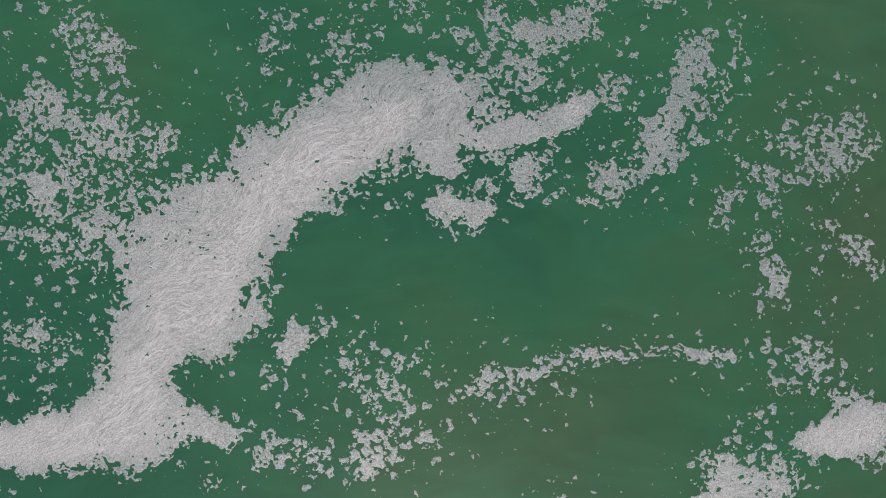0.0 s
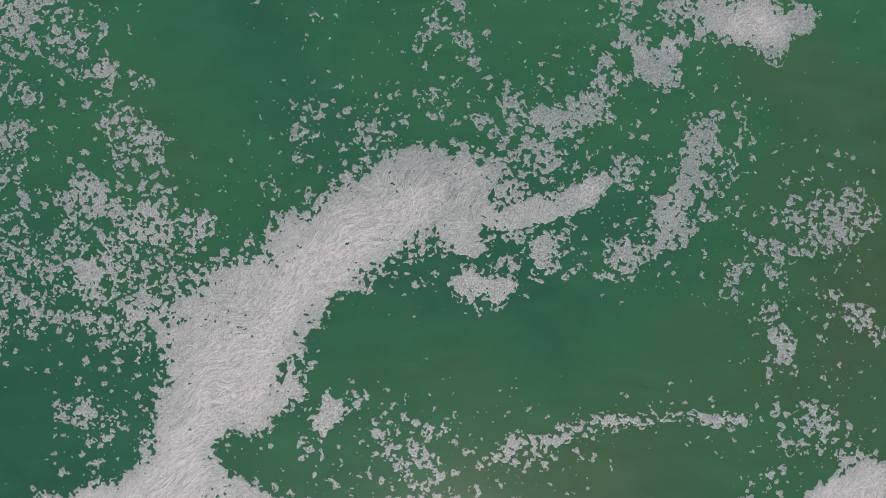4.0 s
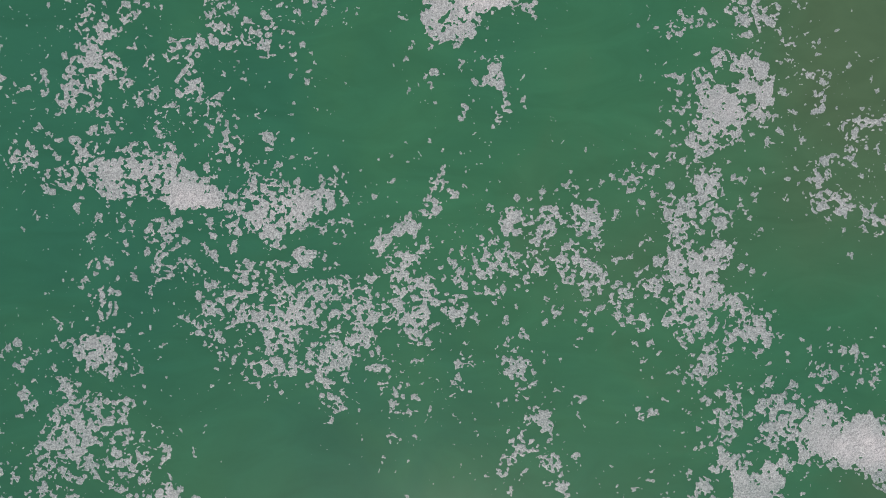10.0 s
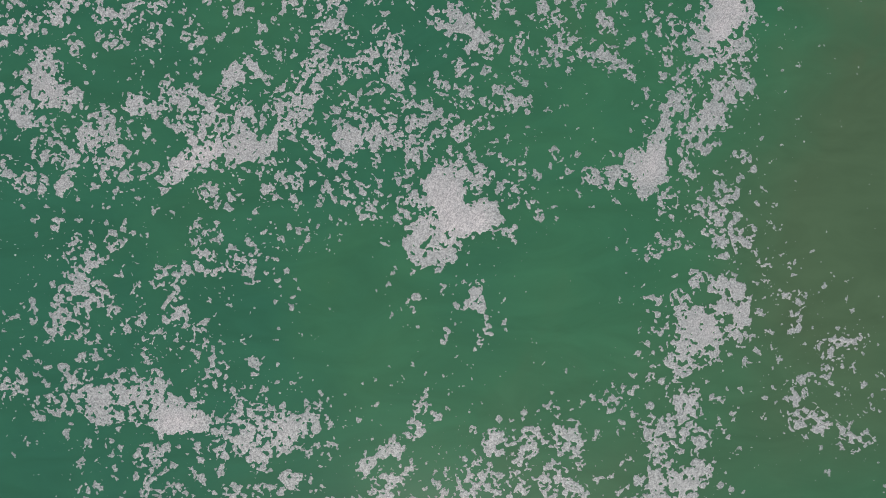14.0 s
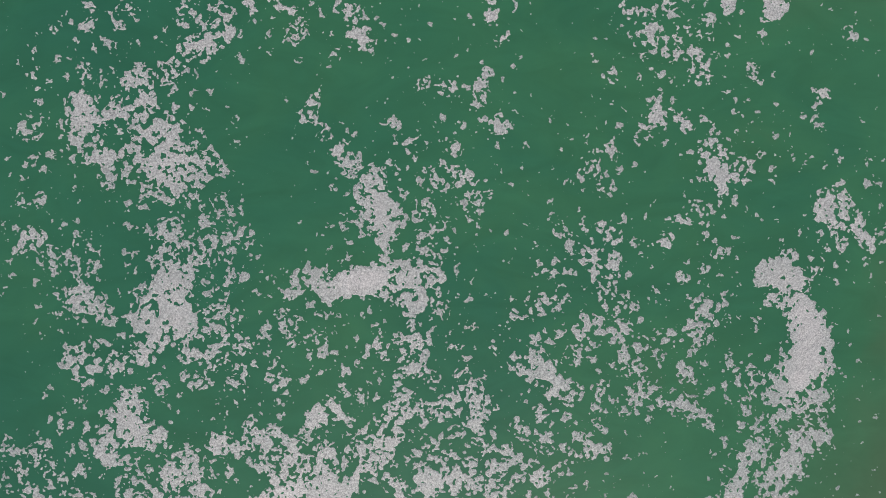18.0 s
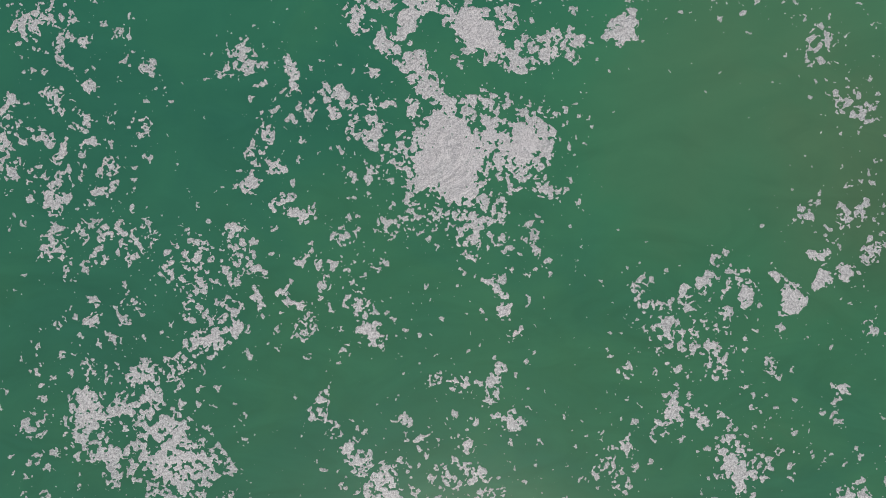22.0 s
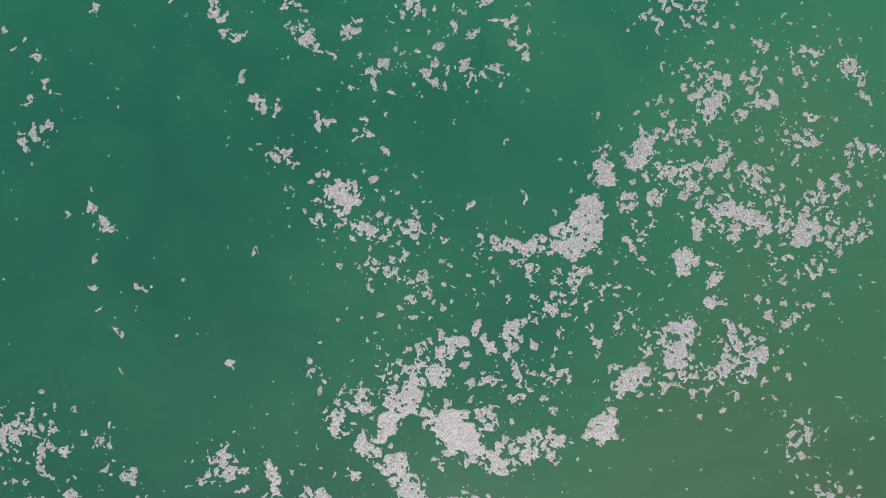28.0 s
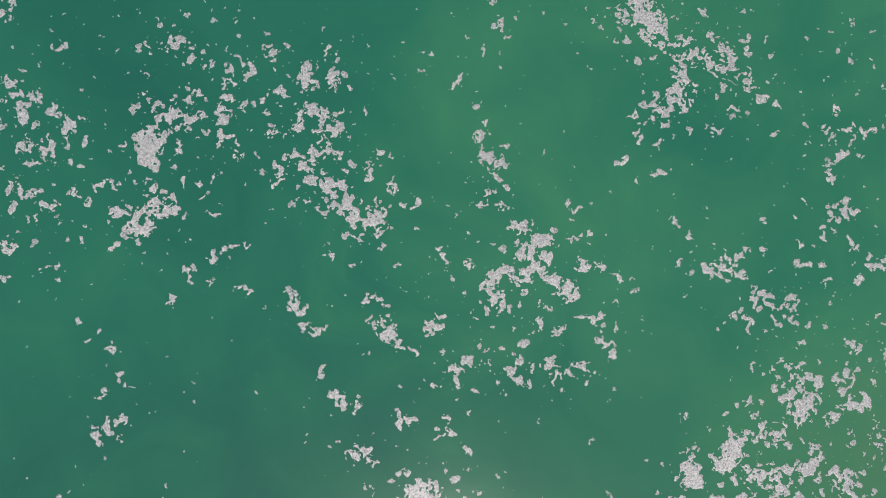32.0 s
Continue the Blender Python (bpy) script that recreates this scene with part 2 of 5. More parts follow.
def drift(amount, *spots, rag=0.0, sheet=None):
    """Foam of that cover along a line of spots (x, y, half width), feathered at its edge."""
    if sheet is None:
        sheet = cover if amount > 0.9 else scatter
    pairs = list(zip(spots, spots[1:])) or [(spots[0], spots[0])]
    for (ax, ay, ar), (bx, by, br) in pairs:
        far = 1.4 * max(ar, br) + 0.5
        i0, i1 = np.searchsorted(GX, (min(ax, bx) - far, max(ax, bx) + far))
        j0, j1 = np.searchsorted(GY, (min(ay, by) - far, max(ay, by) + far))
        if i1 <= i0 or j1 <= j0:
            continue
        bend = min(1.0, 0.12 + max(ar, br) / 0.9)
        x, y = GX[None, i0:i1] + bend * BEND_X[j0:j1, i0:i1] + (rag or 0.8) * wx[j0:j1, i0:i1], GY[j0:j1, None] + bend * BEND_Y[j0:j1, i0:i1] + (rag or 0.8) * wy[j0:j1, i0:i1]
        dx, dy = bx - ax, by - ay
        s = np.clip(((x - ax) * dx + (y - ay) * dy) / max(dx * dx + dy * dy, 1e-6), 0, 1)
        d = np.hypot(x - ax - s * dx, y - ay - s * dy) / (ar + s * (br - ar))
        part = amount * np.clip((1.4 - d) / (1.2 if rag else 0.7), 0, 1)
        block = sheet[j0:j1, i0:i1]
        np.maximum(block, part, out=block)


def piled(*spots):
    """Where the foam lies thickest."""
    drift(0.5, *spots, sheet=heaps)


def patches(amount, *spots):
    """Patches of that cover, each by itself."""
    for spot in spots:
        drift(amount, spot)


def open_water(*spots):
    """Leads between the drifts, where hardly a flake floats."""
    drift(0.93, *spots, sheet=leads)


def flecks(*spots):
    """Single flakes, each apart from the others: a few small lobes that lean their own way."""
    for x, y, r in spots:
        lean, lobes = rng.uniform(0, 3.14), []
        for f in (-0.7, 0.0, 0.7):
            off = r * rng.uniform(-0.35, 0.35)
            lobes.append((x + r * f * math.cos(lean) - off * math.sin(lean), y + r * f * math.sin(lean) + off * math.cos(lean), r * rng.uniform(0.46, 0.85)))
        drift(1.05, *lobes, rag=1.7)


# the broad band and the flakes round it
piled((-20.0, -13.1, 0.74), (-17.1, -12.7, 0.88), (-14.5, -12.1, 1.12), (-12.8, -10.7, 1.06), (-12.7, -9.0, 0.77))
piled((-8.8, -6.6, 0.53), (-8.4, -4.3, 0.82), (-7.9, -1.9, 0.94), (-6.2, 0.2, 1.06), (-3.5, 2.3, 1.06), (-1.2, 4.0, 1.00), (1.1, 4.7, 0.88))
piled((-11.2, -7.0, 0.88), (-10.3, -4.3, 1.12))
piled((9.3, 4.6, 0.35), (10.3, 5.5, 0.41))
piled((22.9, -12.0, 0.53), (25.2, -11.5, 0.74))
drift(solid, (-20.0, -13.1, 1.24), (-17.1, -12.6, 1.41), (-14.5, -12.0, 1.88), (-12.7, -11.4, 2.00))
drift(solid, (-12.8, -11.3, 2.06), (-12.8, -9.0, 1.62), (-11.2, -6.7, 2.71), (-10.2, -4.6, 3.53), (-9.9, -3.0, 3.39), (-7.9, -0.9, 2.53), (-5.9, 0.8, 2.47), (-3.5, 2.6, 2.41), (-1.2, 4.3, 2.41), (0.5, 5.2, 2.30), (2.3, 5.1, 2.06), (3.2, 3.9, 1.24))
drift(solid, (-8.7, -6.0, 2.06), (-7.5, -3.7, 1.24))
drift(solid, (-12.7, -11.9, 1.91), (-10.0, -11.1, 1.06), (-7.9, -12.5, 0.71))
drift(solid, (2.0, 3.0, 1.06), (3.5, 2.3, 0.65))
drift(solid, (3.5, 3.7, 0.82), (5.5, 3.7, 0.68), (7.2, 3.9, 0.68), (9.3, 4.6, 0.59), (10.3, 5.5, 0.59))
patches(firm, (-13.6, -2.8, 0.72), (-11.8, -1.5, 0.72), (-10.3, -0.3, 0.58), (-7.4, 1.9, 0.75), (-5.9, 3.1, 0.87), (-4.7, 4.2, 0.87), (-3.0, 5.7, 0.75), (-1.0, 6.7, 0.75), (1.1, 7.3, 0.58), (2.8, 7.0, 0.69))
patches(firm, (3.5, -0.2, 1.04), (4.5, -0.4, 0.87), (20.2, -3.6, 0.75), (19.3, -14.0, 0.75), (-4.8, -7.2, 0.87), (14.2, 2.5, 0.98), (11.5, 1.1, 0.98), (15.2, 5.5, 0.81), (14.2, 4.2, 0.87))
drift(solid, (22.9, -12.0, 0.82), (25.2, -11.5, 1.30))
patches(dense, (4.9, 6.3, 1.10), (6.9, 7.0, 1.21), (5.7, 9.6, 0.92), (7.5, 8.8, 1.10), (9.2, 9.4, 0.92), (8.1, 6.4, 0.75), (5.2, 5.3, 0.98), (4.3, 2.2, 0.58), (5.8, 2.4, 0.58), (7.6, 1.7, 0.81), (7.3, 0.7, 0.69), (9.0, 0.4, 0.52), (5.5, 1.1, 0.46))
patches(dense, (15.9, 7.3, 0.87), (15.3, 5.5, 0.98), (16.4, 5.2, 0.72), (15.9, 3.8, 0.52), (13.3, 1.9, 0.87), (11.0, 1.4, 0.72), (19.8, -1.8, 0.58), (20.8, -4.5, 0.40), (23.0, -0.8, 0.58), (24.8, -2.3, 0.87), (25.5, -3.2, 0.58), (23.9, -1.7, 0.52), (24.3, -10.2, 1.04))
patches(dense, (18.4, -14.1, 1.85), (20.8, -13.4, 1.10), (17.3, -14.7, 0.81), (3.8, -10.2, 0.46), (5.6, -9.0, 0.69), (7.4, -9.1, 0.52), (9.1, -8.0, 0.69), (10.6, -8.0, 0.58), (12.1, -7.7, 0.43), (-1.2, -8.1, 0.43), (-1.8, -7.9, 0.52), (0.0, -12.9, 1.10), (1.2, -12.3, 0.81), (-0.9, -13.8, 0.69))
patches(dense, (-18.0, 5.2, 0.75), (-17.3, 4.4, 0.75), (-15.2, 2.2, 0.98), (-14.6, 3.7, 0.81), (-14.0, 2.3, 0.58), (-14.1, 0.3, 0.98), (-13.8, -1.0, 0.52), (-15.3, -1.2, 0.52), (-18.0, -7.0, 0.81), (-19.2, -7.0, 0.52), (-14.2, -8.2, 0.69), (11.5, 10.5, 0.63), (12.4, 8.1, 0.40))
patches(broken, (20.8, 3.6, 0.81), (23.7, 3.4, 1.59), (22.8, 2.5, 1.04), (24.8, 4.3, 0.81), (20.2, 1.5, 0.92), (20.0, 0.3, 0.52), (18.2, 0.9, 0.75), (17.4, -0.6, 0.63), (22.1, -7.8, 1.04), (21.0, -9.0, 0.75), (19.9, -10.6, 0.63), (13.3, -7.5, 0.40), (14.7, -7.3, 0.35), (15.9, -7.5, 0.40), (18.0, -7.6, 0.43))
patches(broken, (-5.6, -8.8, 0.40), (-5.9, -9.7, 0.35), (-1.2, -9.4, 0.63), (0.3, -9.7, 0.81), (-0.0, -11.1, 0.69), (-5.6, -13.2, 0.92), (-2.9, -12.9, 0.63), (-18.6, 3.2, 0.98), (-17.1, 3.0, 0.69), (-15.9, 7.9, 0.81), (-13.4, 4.6, 0.52), (-16.0, 4.5, 0.69), (-17.6, -0.7, 0.92), (-18.7, -0.2, 0.52), (-17.0, -2.1, 0.52), (-15.3, -3.7, 0.92), (-16.2, -2.9, 0.52))
patches(broken, (-15.1, -5.1, 0.52), (-14.5, -6.5, 0.69), (-13.9, -7.4, 0.58), (-16.8, -8.7, 0.40), (-5.7, 9.3, 0.63), (-6.0, 8.1, 0.52), (-2.4, 8.0, 0.75), (-8.8, 2.4, 0.58), (-9.4, 1.2, 0.58), (-7.4, 2.9, 0.58), (4.0, 8.4, 0.63), (2.4, -12.0, 0.46), (3.2, -11.4, 0.40), (18.4, 8.2, 0.46), (-12.6, 3.8, 0.46), (-2.3, 0.2, 0.40), (-0.9, 0.3, 0.35))
patches(loose, (-1.9, 8.8, 1.35), (1.3, 9.8, 0.82), (-3.6, 7.0, 0.71), (-2.4, 6.8, 0.59), (-6.2, 6.6, 0.71), (-7.7, 4.8, 0.59), (-16.5, 9.1, 0.82), (-11.2, 0.5, 0.71), (-11.5, 1.9, 0.41), (-17.4, -3.5, 0.59), (-3.2, -6.2, 0.53), (1.2, -8.2, 0.71), (2.0, -7.9, 0.41), (-2.3, -14.4, 0.41), (-4.1, -14.7, 0.53), (-7.1, -11.4, 0.41), (-7.1, -10.0, 0.41), (-9.7, -8.9, 0.53), (-9.1, -9.7, 0.41))
patches(loose, (21.9, 6.3, 0.71), (17.6, 2.9, 0.41), (13.7, -0.5, 0.53), (23.5, -6.0, 0.82), (20.6, -7.2, 0.65), (-17.7, -10.4, 0.41), (-19.2, -10.2, 0.35), (-16.2, -9.8, 0.41), (-10.3, -13.9, 0.41), (-8.8, -14.6, 0.41), (-4.7, -13.8, 0.47), (-19.4, -15.4, 0.41), (18.7, 6.8, 0.41), (0.6, 0.4, 0.59), (9.6, -0.6, 0.41), (19.4, -4.8, 0.47))
drift(dense, (3.7, -10.3, 0.40), (5.6, -9.1, 0.58), (7.7, -8.9, 0.52), (9.4, -8.1, 0.58), (11.2, -7.9, 0.46), (13.6, -7.5, 0.35), (15.9, -7.4, 0.29), (18.3, -7.7, 0.32))
patches(loose, (-0.0, -9.7, 1.77), (-1.2, -8.2, 1.18), (0.6, -11.7, 1.47), (-3.5, -12.9, 1.47), (-17.1, -8.1, 1.47), (-16.2, -2.4, 1.77))
open_water((-6.8, -8.5, 0.65), (-7.1, -9.7, 0.59))
open_water((-7.1, -4.7, 0.21), (-7.3, -5.4, 0.18))
open_water((9.4, -3.3, 3.83), (15.2, -3.1, 2.65))
open_water((13.9, -10.9, 2.65), (16.9, -10.9, 1.47))
open_water((-9.7, -9.5, 1.00))
open_water((-1.7, -3.5, 1.77))
open_water((-3.5, -1.2, 0.88))
# rafts south of the band
drift(firm, (15.5, -15.6, 0.49), (18.1, -15.0, 0.55), (20.6, -14.3, 0.63))
patches(dense, (9.3, -15.4, 0.52), (10.8, -15.8, 0.49), (12.8, -15.9, 0.49), (19.5, -13.4, 0.49), (17.2, -15.8, 0.57))
patches(broken, (-15.3, -16.2, 0.40), (-12.1, -16.0, 0.40), (-10.6, -16.0, 0.40), (-2.1, -14.8, 0.34), (-13.2, -16.3, 0.40))
# dense fields beside the band
patches(loose, (-23.1, 5.0, 2.76), (-22.4, 0.5, 2.76), (-18.4, 2.5, 1.84))
patches(broken, (-23.3, 2.4, 0.97), (-25.2, 1.1, 0.97), (-24.3, 5.6, 0.97), (-22.1, -0.1, 0.97), (-19.9, -2.1, 0.97), (-18.3, -2.0, 0.81), (-16.5, 3.1, 1.06))
patches(dense, (-25.3, 7.5, 0.99), (-25.5, 5.6, 0.99), (-24.3, 3.7, 0.78), (-23.3, 0.2, 1.28), (-24.8, -1.2, 1.28), (-25.5, 3.0, 0.64), (-15.8, 1.5, 1.28), (-14.2, -0.1, 1.28), (-15.2, -1.1, 0.99), (-17.7, 0.9, 0.99), (-17.1, -2.4, 0.78), (-13.9, -2.1, 0.85), (-17.1, 4.3, 0.99), (-18.4, 4.6, 0.64))
patches(broken, (-21.8, 3.1, 0.89), (-20.9, 2.5, 0.73), (-21.5, 1.8, 0.73), (-20.8, -1.7, 1.14), (-19.6, 0.2, 0.73), (-18.3, 0.2, 0.57), (-12.7, 2.1, 0.97), (-12.3, 0.5, 0.73), (-23.0, -2.1, 0.89), (-11.7, 3.1, 0.73), (-19.3, 2.5, 0.65), (-13.6, 3.4, 0.65), (-25.3, 11.2, 0.65), (-25.3, 9.3, 0.81))
# scattered fields past the band
patches(dense, (-19.7, 28.1, 1.07), (-18.2, 28.4, 1.07), (-17.3, 27.8, 0.94), (-13.0, 26.1, 1.14), (-11.9, 26.7, 1.47), (-10.3, 26.7, 1.14), (-8.5, 27.0, 0.74), (-11.2, 25.2, 0.74), (-10.5, 21.3, 1.20), (-8.1, 19.3, 1.07), (-9.3, 18.4, 0.74), (-6.6, 19.9, 0.87), (-8.7, 17.2, 0.67), (-5.8, 24.7, 0.60), (-4.6, 25.5, 0.74), (-3.9, 20.5, 0.67), (0.9, 25.8, 0.60), (2.4, 25.4, 0.94))
drift(firm, (-16.7, 27.2, 0.82), (-14.7, 27.2, 0.82))
patches(firm, (-10.0, 23.9, 0.50), (-15.8, 27.8, 0.69), (-12.1, 25.9, 0.63), (11.3, 23.8, 0.75), (16.0, 13.8, 0.69), (13.6, 11.7, 1.13), (12.7, 12.6, 0.63), (9.4, 23.8, 0.56))
piled((-16.4, 27.2, 0.48), (-14.7, 27.1, 0.48))
piled((17.8, 14.1, 0.72), (19.6, 14.0, 0.84))
drift(solid, (17.5, 14.3, 1.19), (19.7, 13.9, 1.37))
patches(solid, (19.0, 15.2, 0.78))
patches(broken, (-16.7, 28.7, 1.07), (-18.5, 29.5, 0.84), (-20.9, 29.0, 0.84), (-21.7, 28.1, 0.84), (-17.2, 25.2, 0.84), (-16.9, 23.7, 0.69), (-15.7, 23.4, 0.61), (-12.1, 22.2, 1.61), (-13.3, 22.5, 0.92), (-14.1, 21.6, 0.69), (-11.7, 20.7, 1.22), (-9.3, 21.6, 1.22), (-8.1, 20.8, 1.22), (-6.9, 21.4, 1.07), (-8.5, 22.5, 0.69), (-13.8, 18.1, 0.84), (-12.6, 18.1, 0.69), (-11.7, 18.4, 0.69), (-11.1, 19.5, 0.92))
patches(broken, (-8.2, 16.1, 0.46), (-3.4, 26.6, 0.69), (-2.8, 27.5, 0.54), (-4.6, 23.2, 1.07), (-3.3, 22.0, 0.69), (-5.1, 22.3, 0.84), (-4.1, 19.5, 0.46), (-5.4, 21.1, 0.84), (-2.1, 21.1, 0.69), (-1.2, 23.0, 1.07), (-0.6, 23.6, 0.84), (0.3, 23.9, 0.54), (-0.0, 22.4, 0.54), (4.8, 26.0, 1.07), (2.1, 23.6, 0.84), (3.9, 23.3, 0.84), (5.1, 22.7, 0.84), (0.8, 18.2, 0.69), (1.4, 17.4, 0.54))
patches(dense, (11.4, 30.4, 1.00), (11.2, 28.1, 0.94), (9.6, 24.4, 0.80), (9.9, 23.2, 1.14), (8.1, 22.8, 0.80), (6.9, 22.1, 0.74), (10.4, 22.1, 1.27), (12.2, 21.2, 0.94), (9.2, 20.9, 0.60), (10.1, 20.0, 0.74), (11.8, 20.0, 0.60), (13.3, 20.3, 0.80), (14.0, 19.9, 0.47), (10.9, 18.2, 0.87), (2.5, 15.5, 0.47), (1.6, 14.3, 0.67), (2.6, 13.7, 0.60), (6.0, 21.8, 0.40))
patches(broken, (10.5, 26.5, 1.07), (11.4, 25.9, 0.76), (9.6, 25.9, 0.69), (8.7, 26.5, 0.54), (7.4, 20.6, 0.54), (11.4, 16.2, 0.69), (11.6, 15.0, 0.61), (17.0, 27.7, 0.54), (16.4, 26.8, 0.54), (18.4, 26.6, 0.69), (19.9, 25.7, 0.69), (6.9, 28.1, 0.54), (7.8, 28.3, 0.46), (12.2, 15.6, 0.69), (3.3, 12.4, 0.54), (0.7, 13.0, 0.46))
patches(dense, (14.3, 16.2, 0.74), (15.2, 16.3, 0.74), (15.5, 15.0, 1.20), (14.0, 15.0, 0.60), (12.2, 13.5, 0.60), (14.5, 12.9, 0.54), (10.4, 10.4, 0.60), (10.1, 9.2, 0.87), (9.5, 10.1, 0.60), (7.7, 8.8, 0.87), (-20.3, 19.0, 0.94), (-19.7, 18.2, 0.47), (-22.3, 17.2, 0.54), (-20.2, 15.6, 1.07), (-19.1, 16.3, 0.47), (-21.4, 15.0, 1.07), (-22.6, 15.6, 0.60), (-23.2, 14.3, 0.74), (-21.4, 14.0, 0.87))
patches(dense, (-16.7, 11.8, 0.74), (-17.9, 11.8, 0.54), (-14.6, 10.8, 0.47), (-14.5, 7.7, 0.60), (-14.2, 6.8, 0.47), (-25.0, 9.0, 1.00), (-25.4, 7.1, 0.74), (-25.3, 11.1, 0.60))
patches(broken, (-20.4, 22.2, 0.54), (-19.9, 21.2, 0.46), (-19.0, 13.8, 0.99), (-17.6, 13.8, 0.54), (-18.5, 12.9, 0.69), (-20.2, 12.9, 0.54), (-23.2, 12.9, 0.69), (-22.3, 12.0, 0.69), (-25.3, 13.2, 0.46), (-22.9, 10.2, 0.54), (-21.2, 10.5, 0.69), (-15.8, 8.6, 0.69), (-16.1, 9.5, 0.54), (-23.6, 7.4, 0.84), (-22.4, 8.6, 0.54), (-21.2, 8.6, 0.54), (-17.0, 10.8, 0.54), (10.7, 11.7, 0.69))
patches(loose, (-22.9, 27.9, 0.78), (-14.0, 29.3, 0.95), (-11.6, 30.0, 0.78), (-24.4, 29.0, 1.13), (-20.7, 24.0, 0.78), (-14.8, 24.6, 0.78), (-14.4, 19.2, 0.61), (-2.1, 24.2, 0.61), (-5.7, 18.4, 0.78), (-4.8, 16.9, 0.78), (-1.6, 18.1, 0.95), (-1.6, 15.7, 0.52), (4.3, 16.4, 0.61), (4.2, 20.9, 0.61), (0.9, 30.9, 0.61), (7.9, 15.8, 0.61), (17.9, 28.9, 0.78), (17.0, 18.0, 0.95), (18.5, 18.9, 0.78), (19.4, 18.0, 0.78), (-22.4, 20.5, 0.78), (-24.7, 18.9, 0.78), (-24.1, 16.5, 0.61), (-5.2, 10.0, 0.61), (-3.5, 9.4, 0.69), (-5.4, 14.5, 0.52))
patches(loose, (-15.0, 20.4, 0.69))
open_water((-12.5, 14.1, 3.28))
open_water((-11.6, 10.5, 2.69))
open_water((-16.1, 18.1, 1.34))
open_water((5.6, 18.5, 1.49))
open_water((16.3, 22.1, 1.79))
open_water((-7.6, 24.0, 0.66))
# fields along the streaks, and the bright clump
piled((-1.6, 38.9, 0.58), (-1.2, 37.8, 0.76), (0.3, 37.7, 0.47))
drift(solid, (-1.7, 39.0, 1.11), (-1.3, 37.9, 1.22))
drift(solid, (-1.2, 37.9, 1.11), (0.6, 37.7, 0.76))
patches(firm, (-2.5, 37.3, 0.98), (-3.1, 36.4, 0.67), (-1.6, 36.4, 0.55), (-17.6, 43.6, 0.67), (-23.7, 43.0, 0.55), (-12.6, 44.9, 0.73), (8.8, 40.3, 0.67), (8.8, 39.3, 0.67), (12.8, 33.8, 0.49), (14.1, 32.6, 0.55), (13.7, 33.5, 0.43), (-20.9, 34.1, 0.49))
patches(dense, (-3.3, 37.9, 0.78), (-1.9, 35.7, 0.72), (-2.8, 35.5, 0.59), (-1.0, 40.2, 0.72), (0.2, 39.9, 0.59), (-3.3, 40.5, 0.59), (-20.9, 34.4, 0.85), (-20.3, 34.9, 0.72), (-21.5, 33.2, 0.91), (-20.3, 33.2, 0.85), (-21.5, 32.0, 0.72), (-22.9, 39.6, 0.52), (-22.1, 37.6, 0.39), (-19.4, 42.7, 0.91), (-19.1, 41.9, 0.72), (-20.0, 43.0, 0.59), (-16.5, 43.5, 0.59), (-22.8, 45.6, 0.91), (-23.1, 44.2, 0.91), (-22.0, 44.2, 0.91), (-20.8, 44.3, 0.59), (-20.6, 42.4, 0.72))
patches(dense, (-11.8, 45.2, 0.59), (-12.1, 43.4, 0.59), (-13.5, 42.0, 1.04), (-13.8, 42.9, 0.72), (-12.4, 42.6, 0.72), (-14.7, 42.4, 0.52), (-8.3, 41.4, 0.59), (-3.0, 42.6, 0.72), (-3.9, 42.0, 0.46), (-2.4, 43.3, 0.46), (-0.2, 33.2, 0.59), (0.1, 34.0, 0.39), (8.3, 40.0, 0.72), (7.4, 39.8, 0.65), (6.2, 39.8, 0.52), (10.0, 38.8, 0.59), (10.9, 43.2, 0.65), (13.1, 36.1, 0.72), (12.9, 37.6, 0.59))
patches(dense, (11.9, 34.1, 0.46), (10.8, 33.2, 0.59), (11.0, 32.1, 0.85), (12.2, 31.8, 0.85), (10.7, 30.9, 0.59), (11.3, 30.4, 0.59), (13.9, 31.8, 0.59), (13.1, 32.9, 0.52), (0.9, 30.3, 0.39))
patches(broken, (-19.4, 34.0, 0.67), (-19.1, 32.9, 0.67), (-21.2, 36.1, 0.67), (-20.3, 36.1, 0.52), (-19.1, 36.4, 0.45), (-17.6, 33.7, 0.52), (-17.9, 32.3, 0.45), (-15.6, 32.8, 0.67), (-13.5, 34.8, 0.67), (-12.3, 35.7, 0.67), (-23.4, 45.0, 0.67), (-22.6, 43.0, 0.67), (-20.9, 41.0, 0.82), (-19.4, 40.7, 0.67), (-22.3, 41.6, 0.82), (-18.5, 40.1, 0.52), (-15.0, 43.8, 0.82), (-10.6, 43.4, 0.52), (-9.7, 43.1, 0.52), (-8.9, 42.1, 0.52))
patches(broken, (-13.8, 39.2, 0.67), (-12.7, 38.8, 0.45), (-9.5, 39.1, 0.67), (-10.9, 39.0, 0.45), (-8.6, 37.5, 0.52), (-5.6, 42.9, 0.97), (-6.5, 43.7, 0.52), (-5.7, 41.9, 0.52), (-0.4, 44.1, 0.75), (0.8, 43.9, 0.52), (-0.7, 45.2, 0.52), (-6.5, 38.8, 0.67), (-5.4, 37.9, 0.67), (-5.4, 39.1, 0.52), (2.2, 40.2, 0.67), (4.2, 40.8, 0.45), (2.2, 38.5, 0.67), (3.3, 37.9, 0.52), (1.9, 36.7, 0.45))
